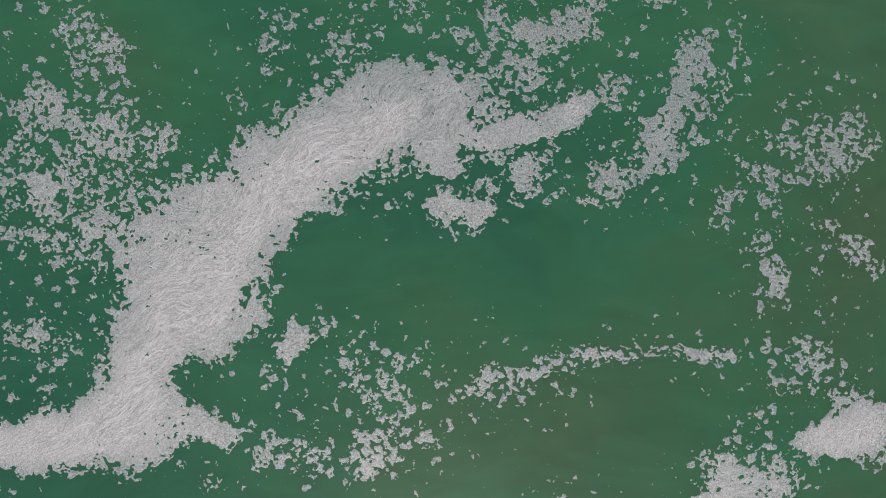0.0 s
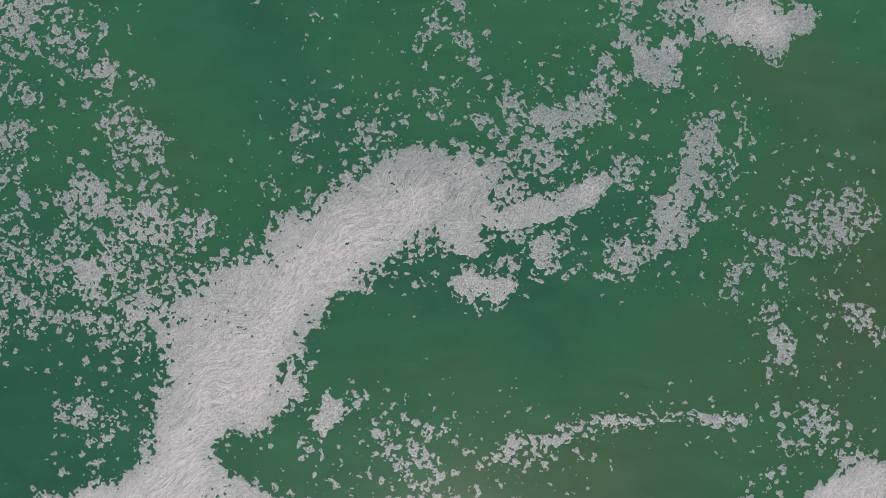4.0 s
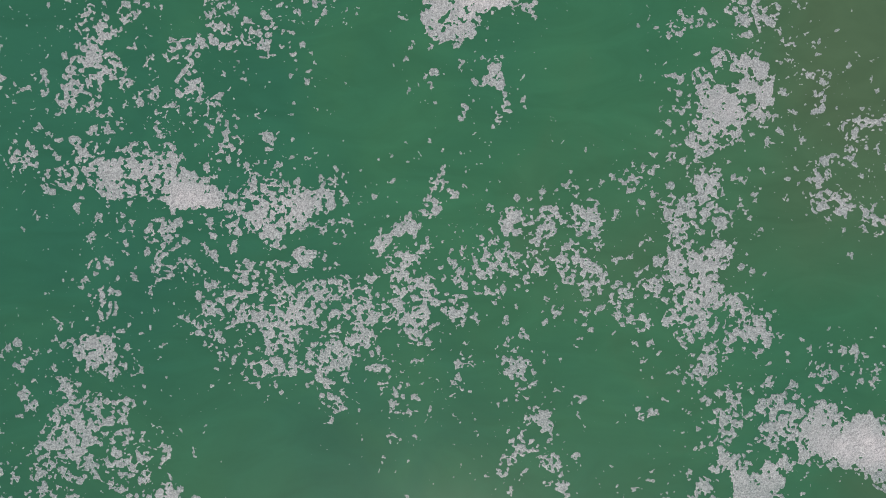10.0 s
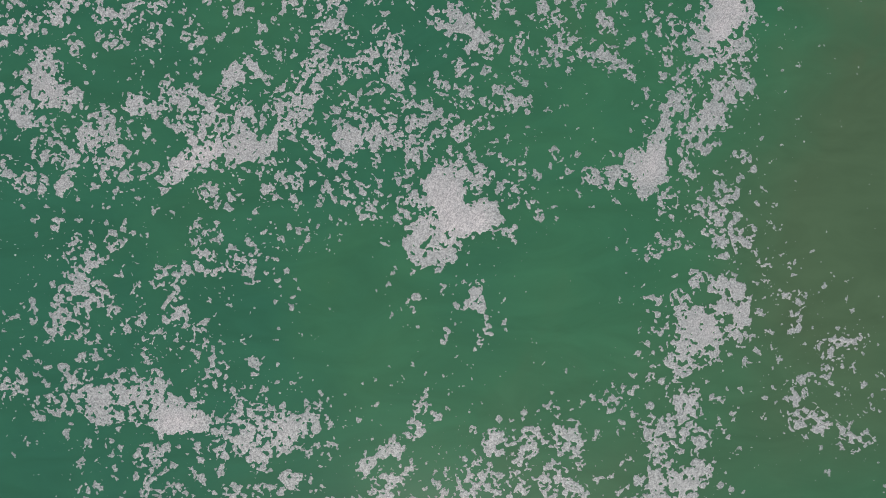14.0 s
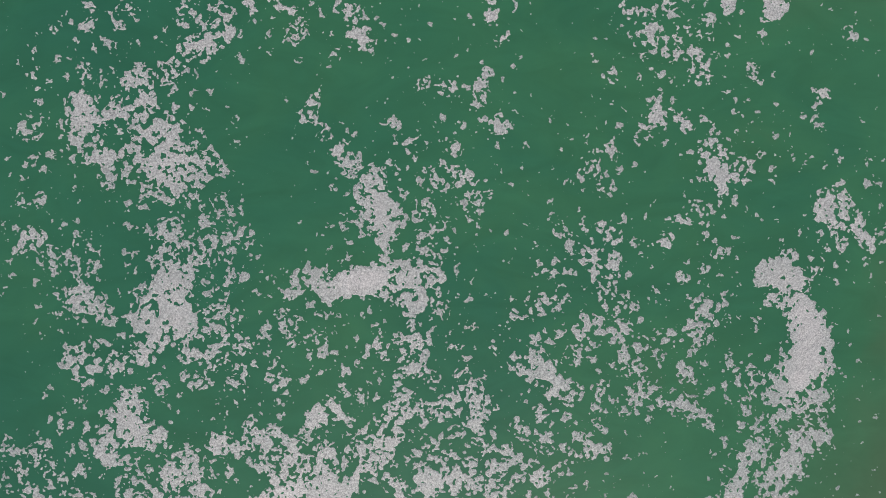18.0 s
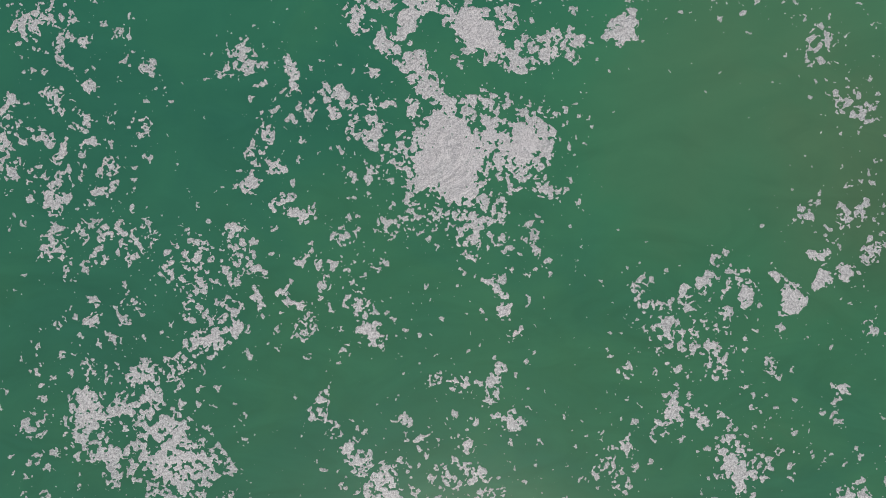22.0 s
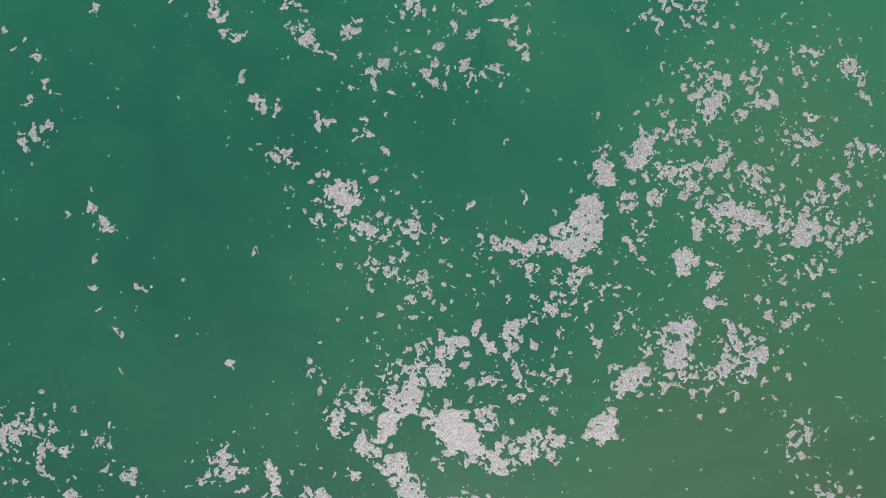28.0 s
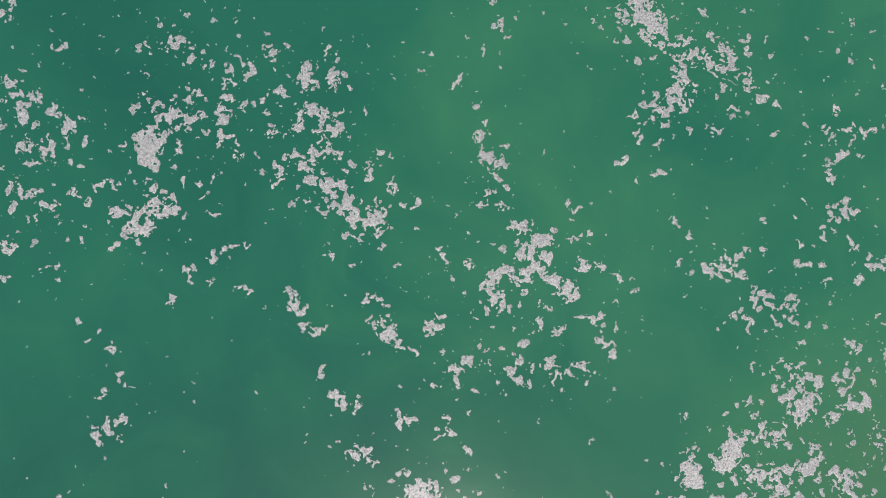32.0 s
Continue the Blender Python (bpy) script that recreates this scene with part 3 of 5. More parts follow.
patches(broken, (0.5, 32.3, 0.52), (0.4, 31.4, 0.45), (10.0, 43.5, 0.52), (11.2, 44.4, 0.82), (9.7, 41.7, 0.67), (9.8, 45.3, 0.67), (12.1, 45.2, 0.52), (12.9, 43.8, 0.52), (8.0, 44.7, 0.52), (11.2, 39.7, 0.67), (11.7, 37.9, 0.75), (13.5, 38.8, 0.45), (14.3, 36.4, 0.67), (12.3, 36.7, 0.52), (13.8, 40.2, 0.52), (16.6, 33.1, 0.67), (16.3, 32.0, 0.67), (18.6, 30.5, 0.82), (19.8, 30.7, 0.67), (17.6, 26.9, 0.67), (19.1, 26.6, 0.45))
patches(loose, (-10.9, 40.5, 1.18), (-12.7, 40.6, 0.76), (-14.4, 40.9, 0.76), (-6.8, 44.4, 0.59), (-3.3, 44.1, 0.59), (-4.5, 45.3, 0.76), (-9.1, 33.2, 0.59), (-10.3, 35.0, 0.51), (-3.2, 33.6, 0.51), (-1.6, 31.4, 0.51), (1.7, 29.2, 0.51), (14.9, 34.9, 0.59), (15.4, 33.7, 0.59), (9.1, 35.9, 0.76), (-15.9, 34.6, 1.27), (-17.4, 39.3, 1.10), (16.8, 28.3, 0.59))
open_water((4.4, 34.1, 3.20))
open_water((-7.1, 33.4, 2.04))
open_water((4.5, 43.2, 1.75))
open_water((-17.4, 38.1, 1.16))
open_water((1.5, 29.4, 1.46))
open_water((-6.0, 35.9, 1.46))
open_water((-16.5, 36.6, 0.87))
# flakes west of the streaks
patches(broken, (-27.5, 43.2, 0.90), (-25.2, 40.3, 0.98), (-26.4, 40.6, 0.82), (-23.6, 40.0, 0.74), (-26.8, 35.5, 0.74), (-26.1, 33.0, 0.74), (-26.3, 30.7, 0.82), (-27.5, 38.7, 0.82), (-27.7, 41.2, 0.74))
# two upright drifts and the edge raft
piled((13.4, 50.5, 0.48), (13.4, 48.4, 0.78), (13.1, 46.9, 0.48))
piled((-11.0, 52.5, 0.42), (-8.7, 52.4, 0.42))
drift(firm, (13.1, 50.9, 1.07), (13.7, 49.9, 1.01), (13.4, 48.4, 1.32), (12.8, 47.3, 0.88))
drift(firm, (11.7, 52.9, 0.82), (12.6, 52.5, 0.82))
drift(firm, (-11.0, 52.6, 0.63), (-8.7, 52.4, 0.63))
patches(firm, (11.4, 53.4, 0.50), (13.1, 44.0, 0.82), (12.5, 42.8, 0.69), (-21.9, 48.4, 0.63), (-20.3, 50.5, 0.63), (11.3, 66.9, 0.63), (9.1, 67.0, 0.50), (-9.0, 54.4, 0.50))
patches(dense, (-25.0, 61.1, 0.87), (-25.6, 60.5, 0.74), (-24.4, 60.5, 0.74), (-25.1, 62.0, 0.47), (-22.4, 63.2, 0.87), (-20.6, 63.5, 0.87), (-19.5, 64.4, 0.74), (-18.3, 64.6, 0.80), (-17.5, 65.5, 0.54), (-21.7, 60.0, 1.07), (-20.5, 60.3, 0.74), (-23.5, 59.1, 0.74), (-20.8, 58.8, 1.27), (-22.2, 58.5, 0.74), (-19.6, 58.5, 0.74), (-21.3, 57.6, 0.74), (-20.4, 57.1, 0.60), (-20.6, 55.3, 0.74), (-20.3, 53.8, 0.94), (-20.0, 52.6, 0.94), (-18.8, 53.2, 0.87))
patches(dense, (-20.6, 51.7, 0.94), (-20.3, 50.5, 1.14), (-19.4, 49.6, 0.94), (-21.7, 50.8, 0.87), (-21.1, 49.3, 0.74), (-16.8, 52.7, 0.54), (-24.7, 51.4, 0.74), (-23.8, 50.5, 0.60), (-25.3, 51.7, 0.60), (-28.1, 54.6, 0.60), (-27.2, 54.6, 0.47), (-10.3, 65.5, 0.54), (-11.5, 59.4, 0.54), (-9.4, 57.7, 0.74), (-9.7, 56.9, 0.87), (-8.8, 56.3, 0.74), (-9.3, 55.7, 0.74), (-9.0, 53.3, 0.60))
patches(dense, (-13.6, 52.4, 0.74), (-14.2, 51.8, 0.54), (-12.8, 52.7, 0.60), (-7.5, 52.5, 1.21), (-6.6, 52.5, 0.74), (-8.0, 51.3, 0.60), (-7.4, 50.7, 0.47), (-7.0, 56.3, 0.74), (-6.4, 55.7, 0.54), (-5.2, 59.4, 0.40), (-3.1, 60.9, 0.60), (-4.0, 62.4, 0.54), (-7.3, 47.6, 0.60), (-0.9, 48.2, 0.94), (-0.2, 47.6, 0.60), (0.3, 46.7, 0.60))
patches(broken, (-28.0, 60.5, 0.84), (-27.8, 63.1, 0.54), (-25.1, 63.5, 0.54), (-21.7, 61.7, 0.84), (-22.9, 61.4, 0.69), (-18.7, 58.3, 0.84), (-23.7, 57.6, 0.54), (-24.9, 58.8, 0.69), (-19.5, 57.4, 0.69), (-18.0, 54.7, 0.69), (-17.4, 55.9, 0.69), (-16.5, 54.5, 0.69), (-17.4, 53.9, 0.54), (-18.6, 55.3, 0.69), (-17.6, 51.8, 0.54), (-17.9, 50.2, 1.00), (-18.5, 49.0, 1.15), (-16.7, 49.3, 0.84), (-24.4, 48.4, 1.00), (-25.3, 48.1, 0.69), (-23.5, 48.1, 0.69), (-24.7, 47.2, 0.54), (-26.5, 53.4, 0.69), (-24.8, 53.5, 0.84))
patches(broken, (-28.5, 56.6, 0.54), (-27.3, 56.7, 0.46), (-22.6, 46.3, 0.69), (-20.5, 46.6, 0.69), (-19.3, 46.9, 0.69), (-18.2, 47.8, 0.69), (-16.9, 46.3, 0.54), (-16.0, 44.8, 0.69), (-14.8, 44.2, 0.69), (-22.9, 44.5, 0.46), (-18.1, 66.4, 0.69), (-13.8, 65.7, 0.61), (-12.4, 60.5, 0.54), (-11.2, 58.6, 0.54), (-10.2, 56.3, 0.69), (-6.3, 51.3, 0.69), (-6.9, 54.5, 0.69), (-6.6, 53.7, 0.69), (-5.8, 58.1, 0.69), (-4.9, 58.1, 0.46), (-6.4, 57.8, 0.54), (-6.9, 63.1, 0.54), (-5.9, 62.3, 0.54), (-3.7, 63.3, 0.46))
patches(broken, (-13.0, 61.4, 0.46), (-12.8, 62.3, 0.46), (-14.1, 50.0, 0.54), (-12.6, 49.4, 0.54), (-13.8, 49.4, 0.54), (-9.1, 49.1, 0.69), (-8.3, 48.8, 0.54), (-7.4, 49.1, 0.69), (-6.5, 47.3, 0.54), (-8.2, 47.6, 0.54), (-4.7, 47.6, 0.69), (-4.1, 46.7, 0.69), (-5.6, 46.4, 0.69), (-6.7, 45.5, 0.84), (-7.9, 45.8, 0.69), (-8.7, 44.8, 0.84), (-4.1, 45.2, 0.84), (-3.3, 48.8, 0.54), (-1.8, 48.2, 0.54), (0.9, 48.8, 0.54), (0.9, 46.4, 0.54), (-1.8, 44.6, 0.61))
patches(dense, (3.8, 49.4, 0.74), (7.4, 50.4, 0.74), (5.1, 61.3, 0.67), (6.1, 61.1, 0.40), (7.0, 60.7, 0.40), (4.6, 65.3, 0.74), (5.0, 65.9, 0.54), (8.7, 59.1, 0.87), (8.4, 59.7, 0.60), (9.6, 58.2, 0.74), (8.6, 57.9, 0.60), (8.9, 57.3, 0.47), (10.2, 58.8, 0.47), (14.1, 62.4, 0.40), (13.9, 61.1, 0.47), (14.2, 56.7, 0.60), (15.1, 57.0, 0.60), (15.4, 56.2, 0.60), (15.9, 55.3, 0.74), (15.3, 55.0, 0.47), (16.8, 54.7, 0.47))
patches(dense, (13.8, 53.3, 0.47), (11.9, 46.9, 0.74), (12.2, 46.0, 0.74), (13.4, 45.8, 0.74), (14.0, 46.6, 0.54), (11.7, 51.4, 0.60), (14.0, 44.2, 0.60), (11.7, 41.7, 0.94), (6.8, 46.2, 0.60), (10.1, 45.9, 0.54), (12.3, 53.6, 0.47))
patches(broken, (1.9, 54.2, 0.84), (2.7, 53.3, 1.00), (2.7, 52.4, 0.69), (2.8, 55.1, 0.54), (2.6, 57.5, 0.54), (2.9, 59.5, 0.61), (0.4, 55.1, 0.54), (5.5, 54.6, 0.61), (6.6, 52.8, 0.46), (3.3, 51.2, 0.69), (4.7, 49.2, 0.54), (2.6, 50.0, 0.54), (6.8, 65.1, 1.00), (7.5, 66.3, 0.69), (7.7, 63.6, 0.69), (6.2, 64.5, 0.61), (8.6, 54.3, 0.54), (15.2, 65.7, 0.46), (3.0, 63.4, 0.54), (7.7, 45.6, 0.46), (1.7, 59.3, 0.46), (5.9, 49.8, 0.54), (7.4, 49.2, 0.46))
patches(loose, (-26.4, 66.1, 0.61), (-24.9, 66.4, 0.78), (-22.8, 66.4, 0.78), (-19.8, 66.4, 0.78), (-14.9, 47.5, 0.61), (-1.5, 51.2, 0.78), (-4.3, 56.3, 0.78), (-7.4, 59.5, 0.61), (8.6, 46.8, 0.61), (9.8, 48.0, 0.61), (10.9, 65.7, 0.61), (10.5, 63.6, 0.61), (3.4, 54.2, 0.78), (1.4, 58.1, 0.78), (8.1, 51.3, 0.69), (-8.6, 60.8, 0.52), (-3.7, 57.2, 0.61), (-2.7, 49.4, 0.78), (-14.3, 46.6, 0.78), (-11.4, 46.9, 0.95), (-12.3, 48.2, 0.78))
patches(firm, (-9.5, 43.6, 0.88), (-8.7, 44.2, 0.57), (-10.1, 42.4, 0.69), (-14.2, 41.3, 0.82), (-12.4, 41.1, 0.69), (-11.3, 41.5, 0.69))
patches(dense, (-6.6, 41.8, 0.80), (-4.6, 42.1, 0.74), (-3.5, 41.6, 0.74), (-0.8, 41.9, 0.80), (0.3, 42.5, 0.47), (-20.2, 41.8, 0.74), (-19.0, 41.1, 0.74), (-22.3, 41.5, 0.60))
patches(broken, (2.1, 43.7, 0.54), (3.3, 43.7, 0.50), (5.0, 43.7, 0.46), (-2.6, 42.8, 0.69), (-28.6, 43.5, 0.69), (-28.0, 42.4, 0.61), (-26.2, 41.8, 0.61), (-14.8, 42.6, 0.77))
open_water((7.1, 42.6, 1.50))
open_water((-15.2, 57.4, 1.80))
open_water((-14.5, 54.2, 1.35))
open_water((-10.8, 62.5, 1.65))
open_water((-2.7, 53.3, 1.50))
open_water((5.7, 58.1, 1.35))
open_water((12.4, 57.0, 1.20))
open_water((-14.8, 63.1, 1.20))
open_water((0.5, 63.5, 1.35))
open_water((11.6, 49.9, 0.60))
# round raft, its skirts and the curled drift above it
piled((-6.2, 74.6, 0.95), (-5.9, 73.0, 0.77))
piled((-4.6, 81.2, 0.41), (-4.1, 80.3, 0.47))
drift(solid, (-6.2, 74.8, 1.72), (-6.2, 73.3, 1.42))
patches(solid, (-7.4, 74.2, 1.24))
patches(solid, (-7.1, 75.8, 0.83))
drift(firm, (-8.3, 79.4, 0.50), (-7.6, 78.5, 0.56), (-6.5, 76.9, 0.50))
drift(firm, (-4.7, 81.3, 0.68), (-4.2, 80.4, 0.75))
patches(firm, (-10.1, 75.4, 0.56), (-2.9, 79.5, 0.56), (2.5, 81.1, 0.68), (3.1, 82.0, 0.37), (13.0, 68.3, 0.50), (14.1, 68.6, 0.40), (11.8, 67.4, 0.53), (-29.4, 74.9, 0.50), (-0.1, 79.7, 0.37))
patches(dense, (-5.0, 76.6, 1.06), (-4.7, 75.4, 1.06), (-8.6, 74.5, 0.86), (-2.6, 75.4, 1.06), (-1.7, 76.0, 0.86), (-2.3, 76.3, 0.73), (-3.2, 74.5, 0.93), (-5.6, 72.6, 0.80), (-8.0, 73.0, 0.46), (-8.3, 76.9, 0.46), (-26.4, 80.5, 0.46), (-29.0, 76.1, 0.50), (-28.1, 75.5, 0.53), (-26.9, 77.4, 0.43), (-25.5, 76.4, 0.50), (-29.3, 73.6, 0.60), (-24.0, 73.7, 0.43), (-26.9, 72.3, 0.60), (-27.0, 69.8, 0.60), (-17.2, 79.5, 0.80), (-16.9, 80.1, 0.46), (-17.8, 78.9, 0.43))
patches(dense, (-15.9, 75.5, 0.53), (-16.6, 74.5, 0.50), (-15.0, 72.2, 0.43), (-11.7, 77.1, 0.50), (-10.7, 76.1, 0.60), (-11.3, 75.8, 0.43), (-10.7, 82.4, 0.60), (-9.8, 82.7, 0.73), (-9.5, 80.4, 0.56), (-8.0, 83.9, 0.73), (-7.4, 83.4, 0.73), (-8.3, 83.1, 0.56), (-6.8, 84.0, 0.56), (-5.3, 85.3, 0.56), (-5.0, 81.9, 0.56), (-3.2, 81.6, 0.56), (-2.3, 79.4, 0.53), (-0.8, 80.5, 0.60), (4.0, 83.4, 0.60), (4.6, 83.7, 0.43), (6.4, 85.0, 0.60), (7.3, 84.1, 0.53), (15.6, 69.7, 0.56), (9.4, 84.4, 0.50), (-10.7, 66.5, 0.53))
patches(broken, (-1.4, 75.1, 0.83), (-0.8, 75.7, 0.68), (-2.6, 73.9, 0.83), (-1.4, 73.3, 0.68), (-0.8, 72.7, 0.53), (-3.2, 73.0, 0.68), (-3.5, 76.9, 0.68), (0.4, 75.4, 0.53), (-9.2, 73.9, 0.68), (-10.1, 73.6, 0.53), (-5.3, 71.2, 0.83), (-6.5, 71.2, 0.53), (-7.7, 71.5, 0.68), (-4.1, 71.2, 0.68), (-5.0, 70.0, 0.68), (-3.5, 70.3, 0.53), (-28.1, 81.4, 0.68), (-27.2, 81.9, 0.53), (-26.1, 81.3, 0.68), (-26.6, 79.6, 0.49), (-27.2, 75.5, 0.53), (-27.7, 73.7, 0.53), (-26.3, 73.7, 0.49), (-26.6, 72.9, 0.53))
patches(broken, (-25.4, 70.5, 0.68), (-23.9, 70.8, 0.53), (-13.7, 76.6, 0.57), (-13.1, 77.7, 0.49), (-16.9, 78.8, 0.49), (-6.5, 84.6, 0.76), (-6.8, 85.1, 0.68), (7.6, 83.4, 0.68), (8.2, 83.7, 0.53), (9.1, 83.4, 0.53), (5.2, 85.5, 0.57), (-1.7, 80.2, 0.53), (8.9, 68.0, 0.53), (6.0, 67.4, 0.53), (14.4, 71.5, 0.53), (-1.4, 84.6, 0.53), (-17.8, 68.4, 0.83), (-19.5, 69.6, 0.83), (-20.7, 68.7, 0.76), (-19.2, 67.8, 0.68), (-17.2, 69.8, 0.68), (-21.9, 70.5, 0.61), (-22.4, 69.4, 0.68))
flecks((-11.3, 81.9, 0.50), (-7.7, 82.2, 0.50), (-6.5, 81.9, 0.50), (-8.6, 81.1, 0.46), (-10.4, 78.8, 0.35), (-14.4, 79.2, 0.46), (-16.9, 73.1, 0.42), (-15.4, 73.9, 0.42), (-14.5, 71.4, 0.39), (-13.8, 71.3, 0.39), (-12.2, 77.6, 0.42), (-10.4, 77.1, 0.39), (-9.8, 77.1, 0.39), (-17.5, 70.7, 0.46), (-16.3, 68.6, 0.46), (-16.3, 67.0, 0.46), (-13.8, 68.9, 0.39), (-14.4, 66.8, 0.42), (-10.6, 65.3, 0.46), (-4.2, 68.0, 0.42), (-3.8, 67.4, 0.39), (-3.5, 66.5, 0.35), (-3.0, 65.3, 0.35), (12.7, 69.4, 0.39), (10.6, 68.3, 0.39))
flecks((1.1, 75.1, 0.31), (1.6, 74.4, 0.27), (0.4, 72.1, 0.31), (-26.6, 76.9, 0.39), (-26.6, 74.9, 0.39), (-25.2, 74.9, 0.42), (-25.3, 78.0, 0.31), (-25.3, 80.3, 0.31), (-26.1, 79.1, 0.35), (-29.3, 77.0, 0.42), (-24.0, 76.2, 0.35), (-14.5, 78.2, 0.35), (-16.0, 78.2, 0.31), (-15.4, 71.9, 0.31), (-11.0, 81.0, 0.35), (-3.5, 79.2, 0.42), (-0.2, 80.8, 0.39), (2.2, 80.6, 0.46), (6.1, 83.3, 0.35), (8.1, 67.8, 0.35), (6.8, 68.0, 0.35), (9.7, 85.3, 0.39), (-1.7, 82.8, 0.31), (-3.2, 83.7, 0.35), (-4.7, 79.4, 0.35), (-14.8, 67.7, 0.35))
flecks((-12.5, 76.7, 0.35), (-18.1, 78.6, 0.31))
patches(loose, (-11.0, 73.3, 0.60), (-8.3, 71.2, 0.60), (-1.4, 69.4, 0.60), (-2.6, 70.0, 0.60), (-6.2, 70.3, 0.60), (-3.8, 68.6, 0.60), (-24.2, 72.3, 0.60), (-22.5, 76.0, 0.60), (-11.6, 70.4, 0.60), (-10.1, 69.2, 0.60), (-9.5, 70.7, 0.60), (-11.0, 67.4, 0.60), (-0.8, 83.8, 0.77), (-2.6, 84.9, 0.77), (0.1, 83.6, 0.60), (3.7, 67.3, 0.77), (9.4, 67.5, 0.60), (7.7, 68.8, 0.60), (15.3, 73.0, 0.69), (12.1, 71.5, 0.52), (4.2, 66.7, 0.60), (14.5, 77.2, 0.94), (13.1, 80.2, 1.12), (-29.0, 80.8, 0.60), (-12.2, 84.5, 0.60), (-22.7, 70.5, 0.60))
patches(loose, (-24.2, 69.4, 0.60), (-12.8, 68.0, 0.77), (-24.8, 72.9, 0.60))
open_water((-4.1, 78.4, 0.71), (-0.8, 78.1, 0.41))
open_water((4.2, 73.9, 3.85))
open_water((5.8, 80.0, 1.63))
open_water((-21.0, 81.3, 2.07))
open_water((-18.1, 76.9, 1.33))
open_water((-11.6, 79.8, 0.41))
open_water((-21.6, 72.8, 1.04))
open_water((5.1, 70.9, 1.78))
# slanting streaks and clusters
piled((-5.4, 81.3, 0.47), (-4.3, 80.3, 0.47))
piled((6.9, 85.9, 0.38))
piled((8.3, 88.6, 0.23))
drift(solid, (-5.5, 81.6, 0.76), (-4.3, 80.3, 0.76))
patches(firm, (-2.8, 79.9, 0.62), (-1.4, 79.9, 0.52), (0.2, 80.4, 0.40), (-10.6, 82.3, 0.40), (-11.3, 81.2, 0.40), (-7.3, 83.4, 0.62), (-6.1, 84.1, 0.49), (-8.3, 81.9, 0.49), (-9.8, 80.5, 0.49), (-8.7, 79.5, 0.55), (-7.2, 78.4, 0.62), (3.0, 81.8, 0.49), (2.7, 81.0, 0.55), (4.1, 83.8, 0.43), (4.7, 84.0, 0.37))
patches(dense, (-3.7, 81.7, 0.72), (7.5, 84.1, 0.53), (9.0, 84.1, 0.53), (10.1, 83.8, 0.43), (-22.3, 79.3, 0.59), (-16.6, 79.2, 0.59), (-23.0, 81.0, 0.46), (-7.9, 83.0, 0.66))
patches(firm, (-0.1, 87.3, 0.40), (-2.0, 86.3, 0.37), (-4.8, 85.5, 0.40), (6.9, 85.9, 0.68), (6.7, 85.1, 0.40), (8.4, 88.6, 0.40), (8.3, 87.7, 0.37), (13.0, 91.0, 0.46), (2.7, 94.0, 0.37), (1.3, 92.1, 0.40), (0.5, 90.4, 0.37), (1.7, 92.8, 0.31))
patches(dense, (-0.9, 86.9, 0.39), (5.8, 85.6, 0.43), (9.5, 85.6, 0.43), (9.2, 85.0, 0.53), (10.4, 85.6, 0.43), (11.2, 91.9, 0.49), (12.4, 91.6, 0.43), (-0.3, 90.8, 0.62), (-9.5, 91.7, 0.59), (-8.8, 91.5, 0.43), (-11.3, 93.4, 0.53), (-10.8, 93.6, 0.43), (16.1, 99.4, 0.53), (16.3, 98.9, 0.43), (-12.8, 102.1, 0.49), (-14.1, 95.5, 0.43), (6.8, 94.0, 0.39), (10.3, 97.4, 0.39), (1.3, 89.8, 0.39), (9.2, 90.9, 0.33))
patches(broken, (11.3, 93.7, 0.49), (14.7, 91.0, 0.68), (15.9, 91.0, 0.68), (14.1, 89.5, 0.53), (8.8, 99.6, 0.53), (15.8, 95.5, 0.68), (16.7, 95.1, 0.53), (-9.4, 89.6, 0.45), (-8.4, 89.6, 0.45), (7.4, 96.5, 0.45), (10.4, 84.7, 0.60), (11.8, 92.5, 0.49), (10.7, 94.3, 0.53))
flecks((-3.4, 85.2, 0.38), (-2.3, 85.7, 0.34), (-3.9, 86.3, 0.31), (-5.8, 84.7, 0.38), (7.2, 86.5, 0.46), (5.2, 85.9, 0.34), (8.4, 89.5, 0.34), (9.2, 86.5, 0.34), (11.0, 85.0, 0.34), (9.5, 91.0, 0.31), (13.8, 91.3, 0.38), (10.2, 94.3, 0.34), (7.2, 93.6, 0.34), (5.9, 93.1, 0.31), (5.1, 94.3, 0.31), (4.2, 93.1, 0.38), (7.9, 94.9, 0.23), (8.4, 91.3, 0.23), (13.6, 88.9, 0.34), (12.4, 89.8, 0.27), (14.7, 91.9, 0.31), (4.6, 95.5, 0.46), (5.1, 96.0, 0.34))
flecks((4.7, 96.6, 0.27), (6.6, 95.8, 0.31), (8.3, 97.1, 0.27), (11.2, 97.8, 0.38), (11.6, 98.1, 0.31), (13.5, 97.2, 0.31), (16.6, 98.0, 0.38), (15.5, 100.0, 0.34), (14.0, 100.4, 0.38), (9.3, 99.0, 0.31), (2.5, 94.8, 0.31), (3.2, 94.6, 0.23), (1.7, 91.3, 0.34), (0.7, 91.5, 0.34), (-1.9, 90.6, 0.38), (-2.2, 90.2, 0.27), (-2.7, 90.5, 0.23), (-3.6, 90.8, 0.27), (-1.7, 89.6, 0.27), (-0.9, 89.0, 0.27), (1.7, 89.1, 0.34), (1.3, 88.5, 0.34), (3.6, 86.4, 0.38), (2.2, 85.6, 0.34))
